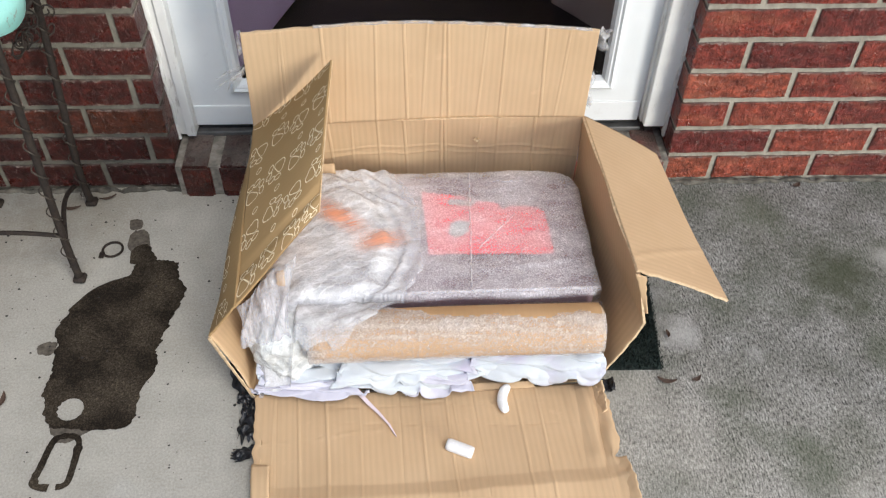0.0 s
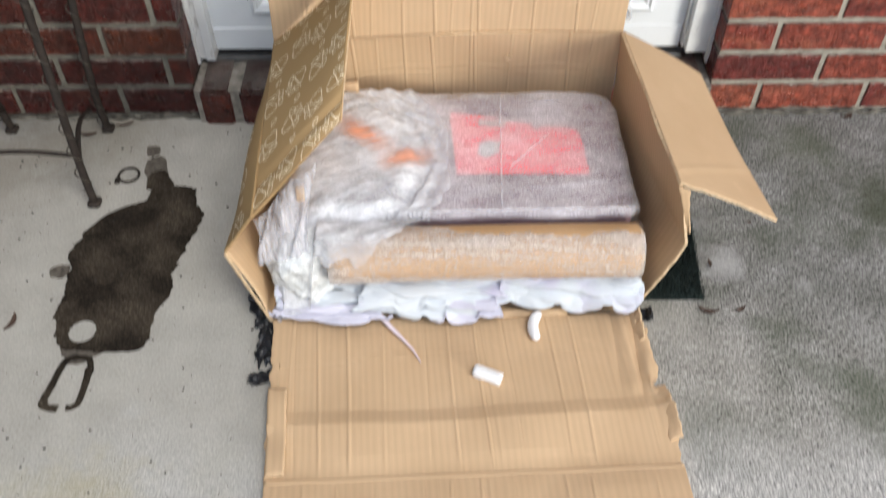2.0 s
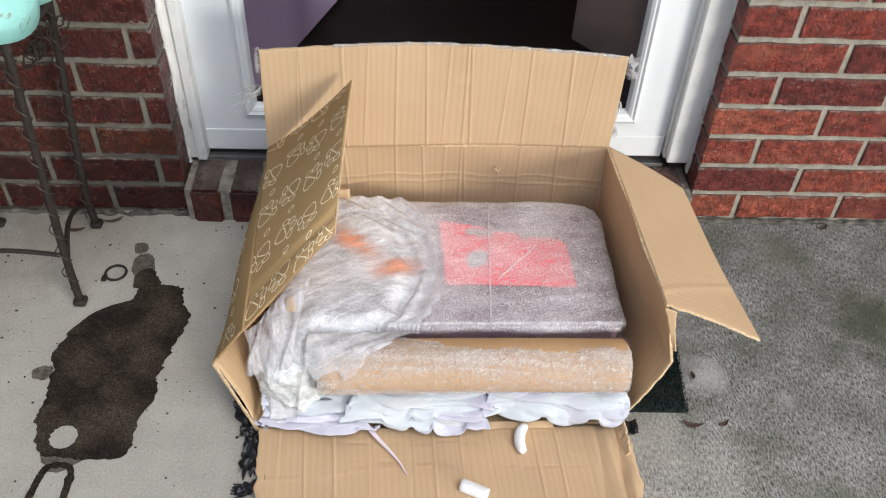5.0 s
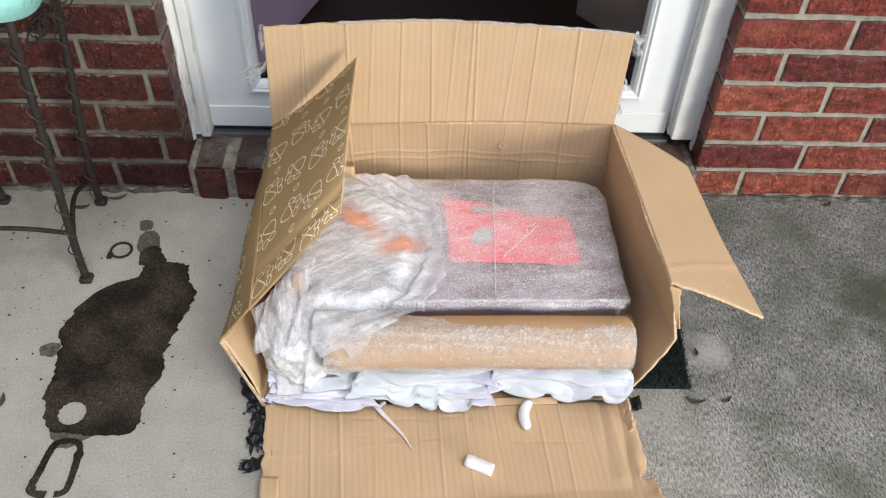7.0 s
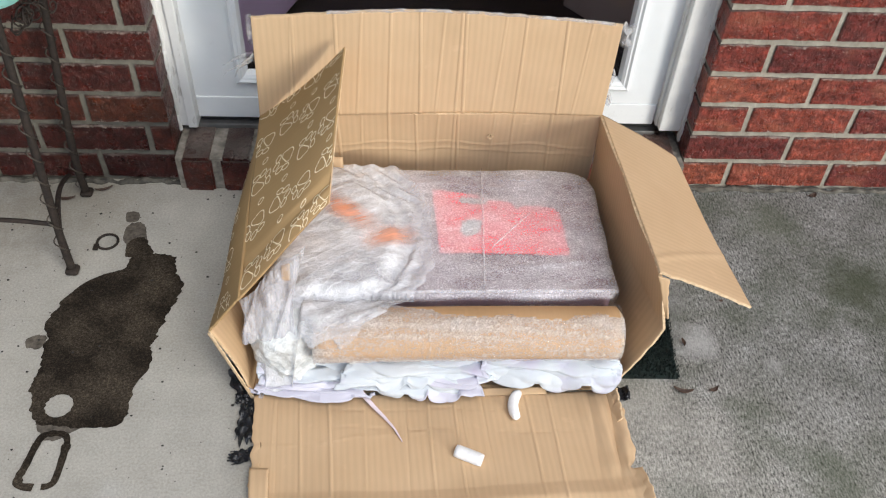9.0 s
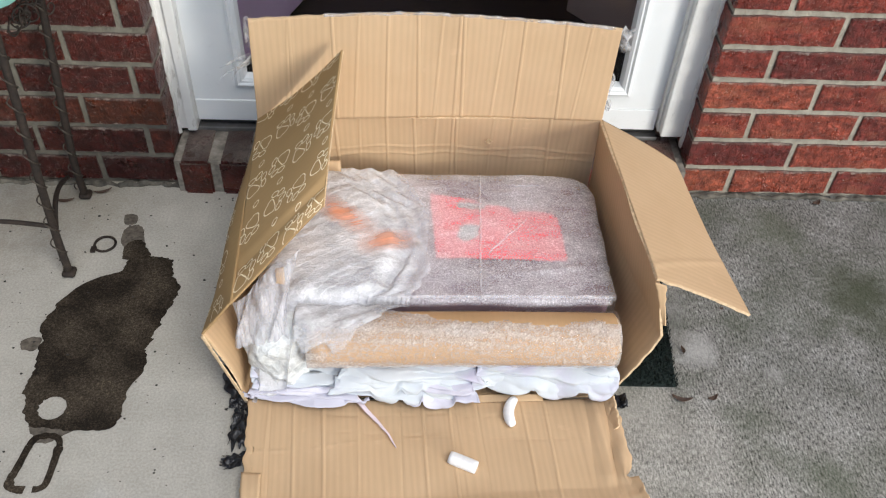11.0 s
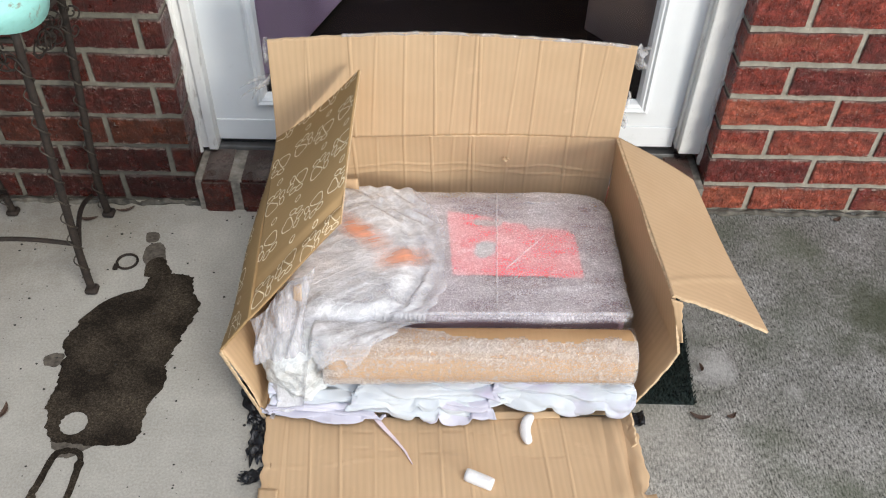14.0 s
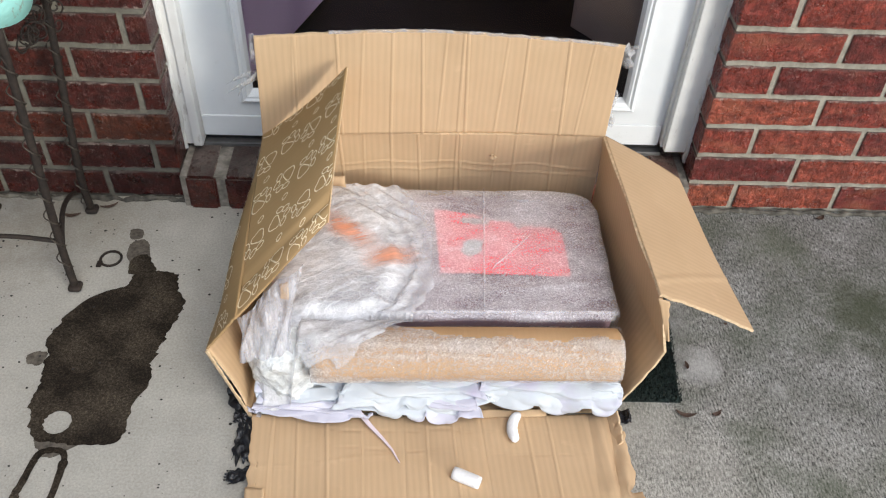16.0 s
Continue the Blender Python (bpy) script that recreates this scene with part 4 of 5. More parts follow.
bag = tagged(empty("plastic_bag", (-0.07, -0.33, 0.012)), "crumpled translucent plastic bag with orange print over the packages", "plastic bag")
# what the bag holds: a broad pale packet and a small one in front of it, beside the roll
rel(part("packet", moved(rounded_box(0.115, 0.140, 0.072, 0.03, 14, lambda q, d: rough(q, 18, 0.006, 2)), pose(-0.060, -0.292, 0.086, 0, 0, 4)), PALE_BAG, bag, "pale packet inside", True), bag)
rel(part("packet", moved(rounded_box(0.036, 0.050, 0.062, 0.022, 12, lambda q, d: rough(q, 22, 0.005, 7)), pose(-0.148, -0.448, 0.085, 0, 0, 3)), PALE_BAG, bag, "pale packet inside", True), bag)


def clamp01(k):
    return max(0.0, min(1.0, k))


def soft(k):
    k = clamp01(k)
    return k * k * (3 - 2 * k)


# plan of the packet's upper edge, and of the film that lies past it over the flat package
BROW = ((-0.150, -0.062), (-0.197, -0.027), (-0.243, 0.018), (-0.286, 0.035), (-0.331, 0.049), (-0.357, 0.037), (-0.415, 0.015), (-0.445, -0.020), (-0.480, -0.060), (-0.530, -0.100))
SPILL = ((-0.140, 0.030), (-0.190, 0.060), (-0.247, 0.077), (-0.372, 0.081), (-0.405, 0.064), (-0.432, 0.050), (-0.470, 0.010), (-0.500, -0.030), (-0.530, -0.050))


def along(rows, y):
    """x of a plan line at y, running towards the front."""
    for (y0, x0), (y1, x1) in zip(rows, rows[1:]):
        if y >= y1:
            return x0 + (x1 - x0) * soft((y0 - y) / (y0 - y1))
    return rows[-1][1]


def bag_film_z(x, y):
    """Height of the film: over the packet, down its brow to the flat package, and over the roll."""
    q = Vector((x, y, 0))
    brow = along(BROW, y)
    flat_top = 0.1690 if y > -0.436 else 0.0
    d = (y + 0.478) / 0.046
    if y < -0.432:
        flat_top = max(flat_top, (0.131 + 0.046 * math.sqrt(max(0.0, 1 - d * d))) * soft((x + 0.148) / 0.035))
    high = 0.184 if y > -0.425 else 0.184 - 0.150 * soft((-0.425 - y) / 0.095)
    side = soft((-0.105 - x) / 0.035) * soft((-0.39 - y) / 0.03)
    high += (0.172 - 0.135 * soft((-0.462 - y) / 0.062) - high) * side
    high -= 0.030 * soft((-0.150 - x) / 0.045) * (1 if y > -0.42 else 0.3) + 0.020 * soft((y + 0.180) / 0.05)
    k = soft((brow - x) / 0.034)
    z = max(flat_top, high * k + flat_top * (1 - k))
    # folds pulled away from the brow, and the deep crease beside it
    fan = noise.noise(Vector(((x * 0.36 - y * 0.93) * 62, (x * 0.93 + y * 0.36) * 9, 2)))
    fine = noise.noise(Vector(((x * 0.5 - y * 0.86) * 150, (x * 0.86 + y * 0.5) * 20, 6)))
    loose = 1.0 if y > -0.44 else 1.5
    z += loose * (0.0016 * fan + 0.0006 * fine + 0.0045 * noise.noise(q * 11) + 0.0018 * (0.3 - abs(noise.noise(q * 27))))
    z -= 0.006 * ridge(x, brow + 0.004, 0.008) * soft((-0.33 - y) / 0.03) * soft((y + 0.46) / 0.03)
    z += 0.004 * ridge(x + 0.55 * y, 0.018 - 0.55 * 0.25, 0.010) * soft((-0.20 - y) / 0.03) * soft((y + 0.26) / 0.03)
    # lengthwise pleats in the loose part past the brow
    z += 0.0030 * math.sin((x - brow) * 190 + 2.5 * noise.noise(q * 9)) * soft((x - brow) / 0.012) * soft((y + 0.44) / 0.04)
    return z + 0.005


def bag_sheet(u, v):
    y = -0.146 - 0.372 * v + 0.010 * noise.noise(Vector((u * 7, 3, 2))) * v
    x0 = -0.190 + 0.006 * noise.noise(Vector((v * 9, 7, 1)))
    x1 = along(SPILL, y) + 0.008 * noise.noise(Vector((v * 5, 1, 1))) + 0.002 * noise.noise(Vector((v * 23, 1, 5)))
    x = x0 + (x1 - x0) * u
    z = bag_film_z(x, y)
    if u < 0.08:
        z -= (0.08 - u) / 0.08 * 0.040
    if u > 0.94:
        z -= (u - 0.94) / 0.06 * 0.003
    return Vector((x, y, max(z, 0.02)))


rel(part("bag_film", grid_sheet(bag_sheet, 170, 210, 0.0006, (1, 1)), [MILKY] * 3, bag, "milky crumpled film"), bag)


def soft_print(name, colour, most):
    """Blurred print under milky film: fades out towards the rim of each stroke (uv 0..1)."""
    m = bpy.data.materials.new(name)
    m.use_nodes = True
    t = m.node_tree
    p = t.nodes["Principled BSDF"]
    p.inputs["Base Color"].default_value = (*colour, 1)
    p.inputs["Roughness"].default_value = 0.35
    uv = t.nodes.new("ShaderNodeTexCoord")
    sep = t.nodes.new("ShaderNodeSeparateXYZ")
    wire(t, uv.outputs["UV"], sep.inputs[0])
    a = None
    for k in range(2):
        f = ramp(t, sep.outputs[k], [(0.0, 0.0), (0.42, 1.0), (0.58, 1.0), (1.0, 0.0)])
        a = f if a is None else maths(t, "MULTIPLY", a, f)
    a = maths(t, "MULTIPLY", a, ramp(t, noise_tex(t, coords(t, "Object", (16, 150, 60), (0, 0, 0.36)), 1.0, 4), [(0.34, 0.45), (0.60, 1.0)]))
    wire(t, maths(t, "MULTIPLY", a, most), p.inputs["Alpha"])
    return m


ORANGE_SOFT = soft_print("soft_orange_print", (0.98, 0.40, 0.22), 0.78)


def stroke(pts, width, name):
    bm = bmesh.new()
    uvl = bm.loops.layers.uv.new("UVMap")
    pts = [Vector((*p, 0)) for p in pts]
    n, w = 24, 10
    rows = []
    for k in range(n + 1):
        f = k / n * (len(pts) - 1)
        i = min(int(f), len(pts) - 2)
        p = pts[i].lerp(pts[i + 1], f - i)
        d = (pts[-1] - pts[0]).normalized()
        row = []
        for j in range(w + 1):
            q = p + Vector((-d.y, d.x, 0)) * width * (2 * j / w - 1)
            row.append(bm.verts.new((q.x, q.y, bag_film_z(q.x, q.y) + 0.0014)))
        rows.append(row)
    for k in range(n):
        for j in range(w):
            fc = bm.faces.new((rows[k][j], rows[k + 1][j], rows[k + 1][j + 1], rows[k][j + 1]))
            fc.smooth = True
            for l, (a, b) in zip(fc.loops, ((k, j), (k + 1, j), (k + 1, j + 1), (k, j + 1))):
                l[uvl].uv = (a / n, b / w)
            if fc.normal.z < 0:
                fc.normal_flip()
    return rel(part(name, bm, ORANGE_SOFT, bag, "orange printed stroke"), bag)


stroke([(-0.104, -0.230), (-0.074, -0.262), (-0.040, -0.288), (-0.004, -0.318)], 0.027, "orange_print")
stroke([(-0.036, -0.350), (0.000, -0.332), (0.030, -0.318), (0.060, -0.302)], 0.025, "orange_print")


def mound(u, v):
    """Crumpled film bunched up beside the end of the roll."""
    a = radians(160 + 205 * u)
    w = (1 - (1 - min(1.0, v * 2.2)) ** 3) * (1.0 - 0.10 * v)
    x = -0.148 + 0.056 * w * math.cos(a) + 0.006 * v
    y = -0.452 + 0.062 * w * math.sin(a)
    z = 0.178 - 0.148 * v
    q = Vector((x * 24, y * 24, z * 20))
    bulge = 0.012 * (0.3 - abs(noise.noise(q))) + 0.006 * (0.3 - abs(noise.noise(q * 2.1))) + 0.0012 * noise.noise(q * 5)
    d = Vector((math.cos(a), math.sin(a), 0))
    return Vector((x, y, z)) + d * bulge * w + Vector((0, 0, 0.010 * noise.noise(q * 0.9 + Vector((5, 0, 0)))))


rel(part("bag_mound", grid_sheet(mound, 110, 80, 0.0006, (0.1, 0.14)), [CRUMPLED] * 3, bag, "crumpled film bunched beside the roll"), bag)


def curtain(u, v):
    """Loose film hanging in upright folds from under the printed flap."""
    top = Vector((-0.204, -0.470, 0.200)).lerp(Vector((-0.108, -0.452, 0.296)), u)
    low = Vector((-0.194, -0.504, 0.146)).lerp(Vector((-0.126, -0.494, 0.152)), u)
    p = top.lerp(low, v)
    f = u * 9 + 1.2 * v
    p.y -= 0.007 * abs(math.sin(f)) + 0.006 * noise.noise(Vector((u * 9, v * 2.5, 3)))
    p.x += 0.005 * math.sin(5 * v + 8 * u)
    p.z += 0.004 * noise.noise(Vector((u * 14, 2, 7))) * v
    return p


rel(part("bag_fold", grid_sheet(curtain, 80, 50, 0.0006, (0.08, 0.1)), [CURTAIN] * 3, bag, "thin lilac film hanging in folds"), bag)

# scrap of cardboard between bag and torn flap, and one at the back corner
for nm, fn in (("cardboard_scrap", bilinear((-0.150, -0.425, 0.150), (-0.137, -0.425, 0.155), (-0.137, -0.405, 0.205), (-0.150, -0.405, 0.200))), ("cardboard_scrap", bilinear((0.150, -0.513, 0.017), (0.262, -0.508, 0.017), (0.262, -0.498, 0.022), (0.150, -0.502, 0.022))), ("cardboard_scrap", bilinear((-0.105, -0.165, 0.165), (-0.070, -0.158, 0.175), (-0.072, -0.148, 0.195), (-0.105, -0.150, 0.195)))):
    tagged(part(nm, grid_sheet(fn, 6, 6, 0.003, (0.03, 0.03)), IN_OUT), "small torn brown cardboard scrap tucked in the box", "cardboard scrap")

# the wrapped roll
roll = tagged(empty("wrapped_roll", (0.13, -0.475, 0.08)), "brown paper roll wrapped in bubble wrap", "paper roll")


def roll_line(n, x0, x1):
    return [(x0 + (x1 - x0) * k / n, -0.481 + 0.008 * k / n, 0.130 + 0.003 * math.sin(3 * k / n)) for k in range(n + 1)]


bm = tube(bmesh.new(), roll_line(24, -0.096, 0.357), 0.0400, 48)
uvl = bm.loops.layers.uv.new("UVMap")
for f in bm.faces:
    for l in f.loops:
        l[uvl].uv = (l.vert.co.x, l.vert.co.z)
rel(part("paper_roll", bm, BROWN_PAPER, roll, smooth=True), roll)
bm = tube(bmesh.new(), roll_line(220, -0.099, 0.361), 0.0430, 90)
for v in bm.verts:
    c = Vector((v.co.x, -0.477, 0.132))
    d = (v.co - c).normalized()
    v.co += d * (rough(v.co, 60, 0.0018, 1) + 0.0022 * abs(noise.noise(v.co * 130)) - 0.0012)
# the sheet of wrap ends along the top and leaves bare paper
bare = []
for f in bm.faces:
    c = f.calc_center_median()
    a = math.atan2(c.z - 0.132, c.y + 0.477)
    if c.x > 0.0 and 0.5 < a < 0.62 + 1.0 * min(1, c.x / 0.10) + 0.35 * noise.noise(Vector((c.x * 14, 0, 3))) + 0.15 * noise.noise(Vector((c.x * 60, 0, 3))):
        bare.append(f)
bmesh.ops.delete(bm, geom=bare, context="FACES")
rel(part("bubble_wrap", bm, BUBBLE_TUBE, roll, "clear bubble wrap", True), roll)
ring_mat = simple("pale_tube_end", (0.62, 0.50, 0.36), 0.7, 0.2, 60)
bm = bmesh.new()
tube(bm, [(0.3582 + 0.0012 * math.sin(k), -0.474 + 0.034 * math.cos(k * math.tau / 32), 0.1305 + 0.034 * math.sin(k * math.tau / 32)) for k in range(33)], 0.004, 6, False)
rel(part("roll_end", bm, ring_mat, roll), roll)


# white packing tissue spilling out under the roll
tissue = tagged(empty("tissue_paper", (0.09, -0.49, 0.008)), "crumpled white tissue packing paper with ragged edge", "packing paper")


TABS = ((-0.165, 0.022, 0.010), (-0.120, 0.030, 0.012), (-0.07, 0.026, 0.008), (0.015, 0.020, 0.022), (0.057, 0.014, 0.018), (0.098, 0.024, 0.020), (0.16, 0.02, 0.004), (0.205, 0.035, 0.010), (0.281, 0.032, 0.018), (0.348, 0.020, 0.017))


def tissue_sheet(seed, x0, x1, top, low, y_top, y_low, tabs=1.0):
    """A loose sheet: soft puffs and a few slanting creases, rounded tabs along the hem."""
    def fn(u, v):
        x = x0 + (x1 - x0) * u + (0.014 * noise.noise(Vector((v * 2.5, seed, 1))) + 0.012 * (v - 0.5)) * (2 * u - 1)
        tab = 0.004 * noise.noise(Vector((x * 60, seed, 3)))
        for c, w, d in TABS:
            k = (x - c) / w
            if abs(k) < 1:
                tab = max(tab, tabs * d * math.sqrt(1 - k * k))
        hem = low + 0.010 - tab * v ** 6
        z = top + (hem - top) * v
        y = y_top + (y_low - y_top) * v ** 0.7 - 0.004 * v * tab / 0.02
        q = Vector((x * 11 + v * 1.5, v * 3.4 - x * 8, seed))
        y += 0.020 * noise.noise(q * 0.7) - 0.011 * abs(noise.noise(q * 1.2)) - 0.0025 * abs(noise.noise(q * 3.1)) + 0.005 * ridge(v + 0.9 * noise.noise(Vector((x * 5, 0, seed))), 0.5, 0.16)
        z += 0.012 * noise.noise(Vector((x * 13, v * 2, seed + 9))) * (1 - v)
        if u < 0.03 or u > 0.97:
            y += 0.01 * noise.noise(Vector((v * 9, u, seed)))
        return Vector((x, y, max(0.0135, z)))
    return fn


rel(part("sheet", grid_sheet(tissue_sheet(1.0, -0.186, 0.372, 0.104, 0.034, -0.464, -0.500), 240, 44, 0.0012, (0.55, 0.1)), [TISSUE] * 3, tissue), tissue)
rel(part("sheet", grid_sheet(tissue_sheet(5.0, -0.180, 0.120, 0.064, 0.026, -0.484, -0.516, 0.5), 140, 34, 0.0012, (0.33, 0.1)), [TISSUE] * 3, tissue), tissue)
rel(part("sheet", grid_sheet(tissue_sheet(8.0, 0.150, 0.366, 0.090, 0.038, -0.474, -0.506), 120, 34, 0.0012, (0.24, 0.1)), [TISSUE] * 3, tissue), tissue)
LILAC_TISSUE = simple("pale_lilac_tissue", (0.56, 0.555, 0.645), 0.75, 0.10, 14, 0.003)
rel(part("sheet", grid_sheet(tissue_sheet(15.0, -0.192, -0.020, 0.046, 0.025, -0.506, -0.519, 0.35), 110, 24, 0.0012, (0.17, 0.05)), [LILAC_TISSUE] * 3, tissue, "pale lilac tissue"), tissue)
rel(part("sheet", grid_sheet(tissue_sheet(19.0, 0.060, 0.150, 0.058, 0.028, -0.500, -0.517, 0.8), 60, 24, 0.0012, (0.09, 0.05)), [LILAC_TISSUE] * 3, tissue, "pale lilac tissue"), tissue)
rel(part("sheet", grid_sheet(tissue_sheet(11.0, -0.060, 0.165, 0.084, 0.042, -0.476, -0.510, 0.7), 110, 34, 0.0012, (0.22, 0.1)), [TISSUE] * 3, tissue), tissue)


def ribbon(pts, w0, w1, name, material, parent):
    bm = bmesh.new()
    rows = []
    for k, p in enumerate(pts):
        f = k / (len(pts) - 1)
        w = (w0 + (w1 - w0) * f) / 2
        d = Vector(pts[min(k + 1, len(pts) - 1)]) - Vector(pts[max(k - 1, 0)])
        n = Vector((d.y, -d.x, 0)).normalized() * w
        p = Vector(p)
        rows.append([bm.verts.new(p - n), bm.verts.new(p + n + Vector((0, 0, 0.002))), bm.verts.new(p + n), bm.verts.new(p - n - Vector((0, 0, 0.0008)))])
    for a, b in zip(rows, rows[1:]):
        for k in range(4):
            bm.faces.new((a[k], a[(k + 1) % 4], b[(k + 1) % 4], b[k]))
    return rel(part(name, bm, material, parent), parent)


LILAC = simple("lilac_tissue", (0.72, 0.62, 0.68), 0.7, 0.1, 20)
ribbon([(-0.030, -0.515, 0.030), (-0.012, -0.535, 0.024), (0.006, -0.553, 0.020), (0.022, -0.572, 0.018), (0.034, -0.594, 0.017)], 0.0085, 0.002, "torn_strand", LILAC, tissue)

# ---- packing peanuts on the fallen front panel ----
FOAM = simple("white_foam", (0.86, 0.86, 0.86), 0.75, 0.05, 160, 0.0012)


def peanut(pts, r, at):
    root = tagged(part("packing_peanut", moved(tube(bmesh.new(), pts, r, 14), Matrix.Identity(4)), FOAM, smooth=True), "white foam packing peanut lying on cardboard", "packing peanut", "packing peanuts")
    root.matrix_world = at
    return root


arc = [(0.022 * math.cos(a) - 0.022, 0.030 * math.sin(a), 0.0) for a in np.linspace(-0.95, 0.95, 13)]
peanut([Vector(p) for p in arc], lambda f: 0.0085 * (1 - abs(2 * f - 1) ** 4 * 0.45), pose(0.206, -0.532, 0.024, 0, 0, 172))
stick = [(-0.0215 + 0.043 * k / 10, 0.0, 0.0) for k in range(11)]
peanut([Vector(p) for p in stick], lambda f: 0.0100 * (1 - 0.10 * abs(2 * f - 1) ** 12), pose(0.133, -0.622, 0.024, 0, 0, -24))

# ---- dark stain on the slab ----
WET, wt, wb = mat("dark_oily_stain")
wv = place(wt)
wcol = mix(wt, ramp(wt, noise_tex(wt, wv, 13, 4), [(0.40, 0.0), (0.62, 1.0)]), (0.021, 0.016, 0.0115), (0.058, 0.046, 0.033))
wcol = mix(wt, 1.0, wcol, ramp(wt, noise_tex(wt, wv, 330, 3, 0.75), [(0.36, 0.45), (0.52, 1.0), (0.68, 2.2)]), "MULTIPLY")
wire(wt, wcol, wb.inputs["Base Color"])
wb.inputs["Roughness"].default_value = 0.85
wb.inputs["Specular IOR Level"].default_value = 0.15
bump(wt, wb, noise_tex(wt, wv, 230, 4, 0.75), 0.7, 0.003)


def stain_mesh(loop, z, jag, seed, hole=None):
    """A flat blot: a smoothed closed line with a ragged rim, and a hole if given (x, y, r)."""
    pts = []
    n = len(loop)
    for k in range(n):
        p0, p1, p2, p3 = (Vector(loop[(k + d) % n]) for d in (-1, 0, 1, 2))
        for s in range(10):
            t = s / 10
            q = 0.5 * ((2 * p1) + (p2 - p0) * t + (2 * p0 - 5 * p1 + 4 * p2 - p3) * t * t + (3 * p1 - p0 - 3 * p2 + p3) * t ** 3)
            w = noise.noise(Vector((q.x * 120, q.y * 120, seed))) * jag * 0.8 + noise.noise(Vector((q.x * 45, q.y * 45, seed))) * jag * 0.6 + noise.noise(Vector((q.x * 300, q.y * 300, seed))) * jag * 0.4
            pts.append(Vector((q.x + w, q.y + w * 0.7, z)))
    bm = bmesh.new()
    es = []
    vs = [bm.verts.new(p) for p in pts]
    for a, b in zip(vs, vs[1:] + vs[:1]):
        es.append(bm.edges.new((a, b)))
    if hole:
        hv = [bm.verts.new((hole[0] + hole[2] * (1 + 0.08 * math.sin(3 * k)) * math.cos(k * math.tau / 28), hole[1] + hole[2] * math.sin(k * math.tau / 28), z)) for k in range(28)]
        for a, b in zip(hv, hv[1:] + hv[:1]):
            es.append(bm.edges.new((a, b)))
    bmesh.ops.triangle_fill(bm, edges=es, use_beauty=True)
    for f in bm.faces:
        if f.normal.z < 0:
            f.normal_flip()
    return bm


stain = tagged(empty("floor_stain", (-0.46, -0.38, 0)), "dark brown turtle-shaped stain soaked into concrete", "stain", kind="structure")
rel(part("blot", stain_mesh([(-0.452, -0.202), (-0.420, -0.197), (-0.380, -0.203), (-0.372, -0.235), (-0.351, -0.278), (-0.363, -0.326), (-0.370, -0.365), (-0.378, -0.400), (-0.374, -0.435), (-0.390, -0.496), (-0.394, -0.550), (-0.425, -0.560), (-0.475, -0.558), (-0.524, -0.552), (-0.541, -0.520), (-0.550, -0.480), (-0.546, -0.426), (-0.560, -0.375), (-0.556, -0.330), (-0.530, -0.276), (-0.495, -0.248), (-0.460, -0.232)], 0.0012, 0.007, 1.0, (-0.497, -0.521, 0.021)), WET, stain), stain)
PALE_WET = simple("faded_stain", (0.105, 0.09, 0.072), 0.85, 0.5, 120, 0.001)
rel(part("neck_blot", stain_mesh([(-0.460, -0.195), (-0.428, -0.198), (-0.440, -0.150), (-0.452, -0.118), (-0.476, -0.122), (-0.482, -0.150), (-0.472, -0.175)], 0.0008, 0.003, 3.0), PALE_WET, stain), stain)
rel(part("neck_blot", stain_mesh([(-0.464, -0.204), (-0.420, -0.204), (-0.430, -0.172), (-0.444, -0.156), (-0.462, -0.160), (-0.470, -0.180)], 0.0014, 0.003, 8.0), WET, stain), stain)
rel(part("head_blot", stain_mesh([(-0.489, -0.090), (-0.467, -0.090), (-0.464, -0.112), (-0.484, -0.114)], 0.0008, 0.0015, 4.0), PALE_WET, stain), stain)
rel(part("foot_blot", stain_mesh([(-0.552, -0.388), (-0.568, -0.383), (-0.585, -0.392), (-0.582, -0.408), (-0.560, -0.412)], 0.0008, 0.003, 5.0), PALE_WET, stain), stain)
rel(part("tail_blot", stain_mesh([(-0.520, -0.550), (-0.450, -0.552), (-0.468, -0.570), (-0.486, -0.582), (-0.508, -0.578)], 0.0008, 0.004, 6.0), PALE_WET, stain), stain)


def band(pts, width, z, seed):
    bm = bmesh.new()
    rows = []
    for k, (x, y) in enumerate(pts):
        a, b = Vector(pts[max(k - 1, 0)]), Vector(pts[min(k + 1, len(pts) - 1)])
        d = (b - a).normalized()
        w = width * (0.75 + 0.5 * abs(noise.noise(Vector((x * 70, y * 70, seed)))))
        rows.append([bm.verts.new((x - d.y * w / 2, y + d.x * w / 2, z)), bm.verts.new((x + d.y * w / 2, y - d.x * w / 2, z))])
    for a, b in zip(rows, rows[1:]):
        bm.faces.new((a[0], a[1], b[1], b[0]))
    return bm


def smooth_line(pts, n=8):
    out = []
    for k in range(len(pts) - 1):
        p0, p1, p2, p3 = (Vector(pts[min(max(k + d, 0), len(pts) - 1)]) for d in (-1, 0, 1, 2))
        for s in range(n):
            t = s / n
            q = 0.5 * ((2 * p1) + (p2 - p0) * t + (2 * p0 - 5 * p1 + 4 * p2 - p3) * t * t + (3 * p1 - p0 - 3 * p2 + p3) * t ** 3)
            out.append(tuple(q))
    return out + [tuple(pts[-1])]


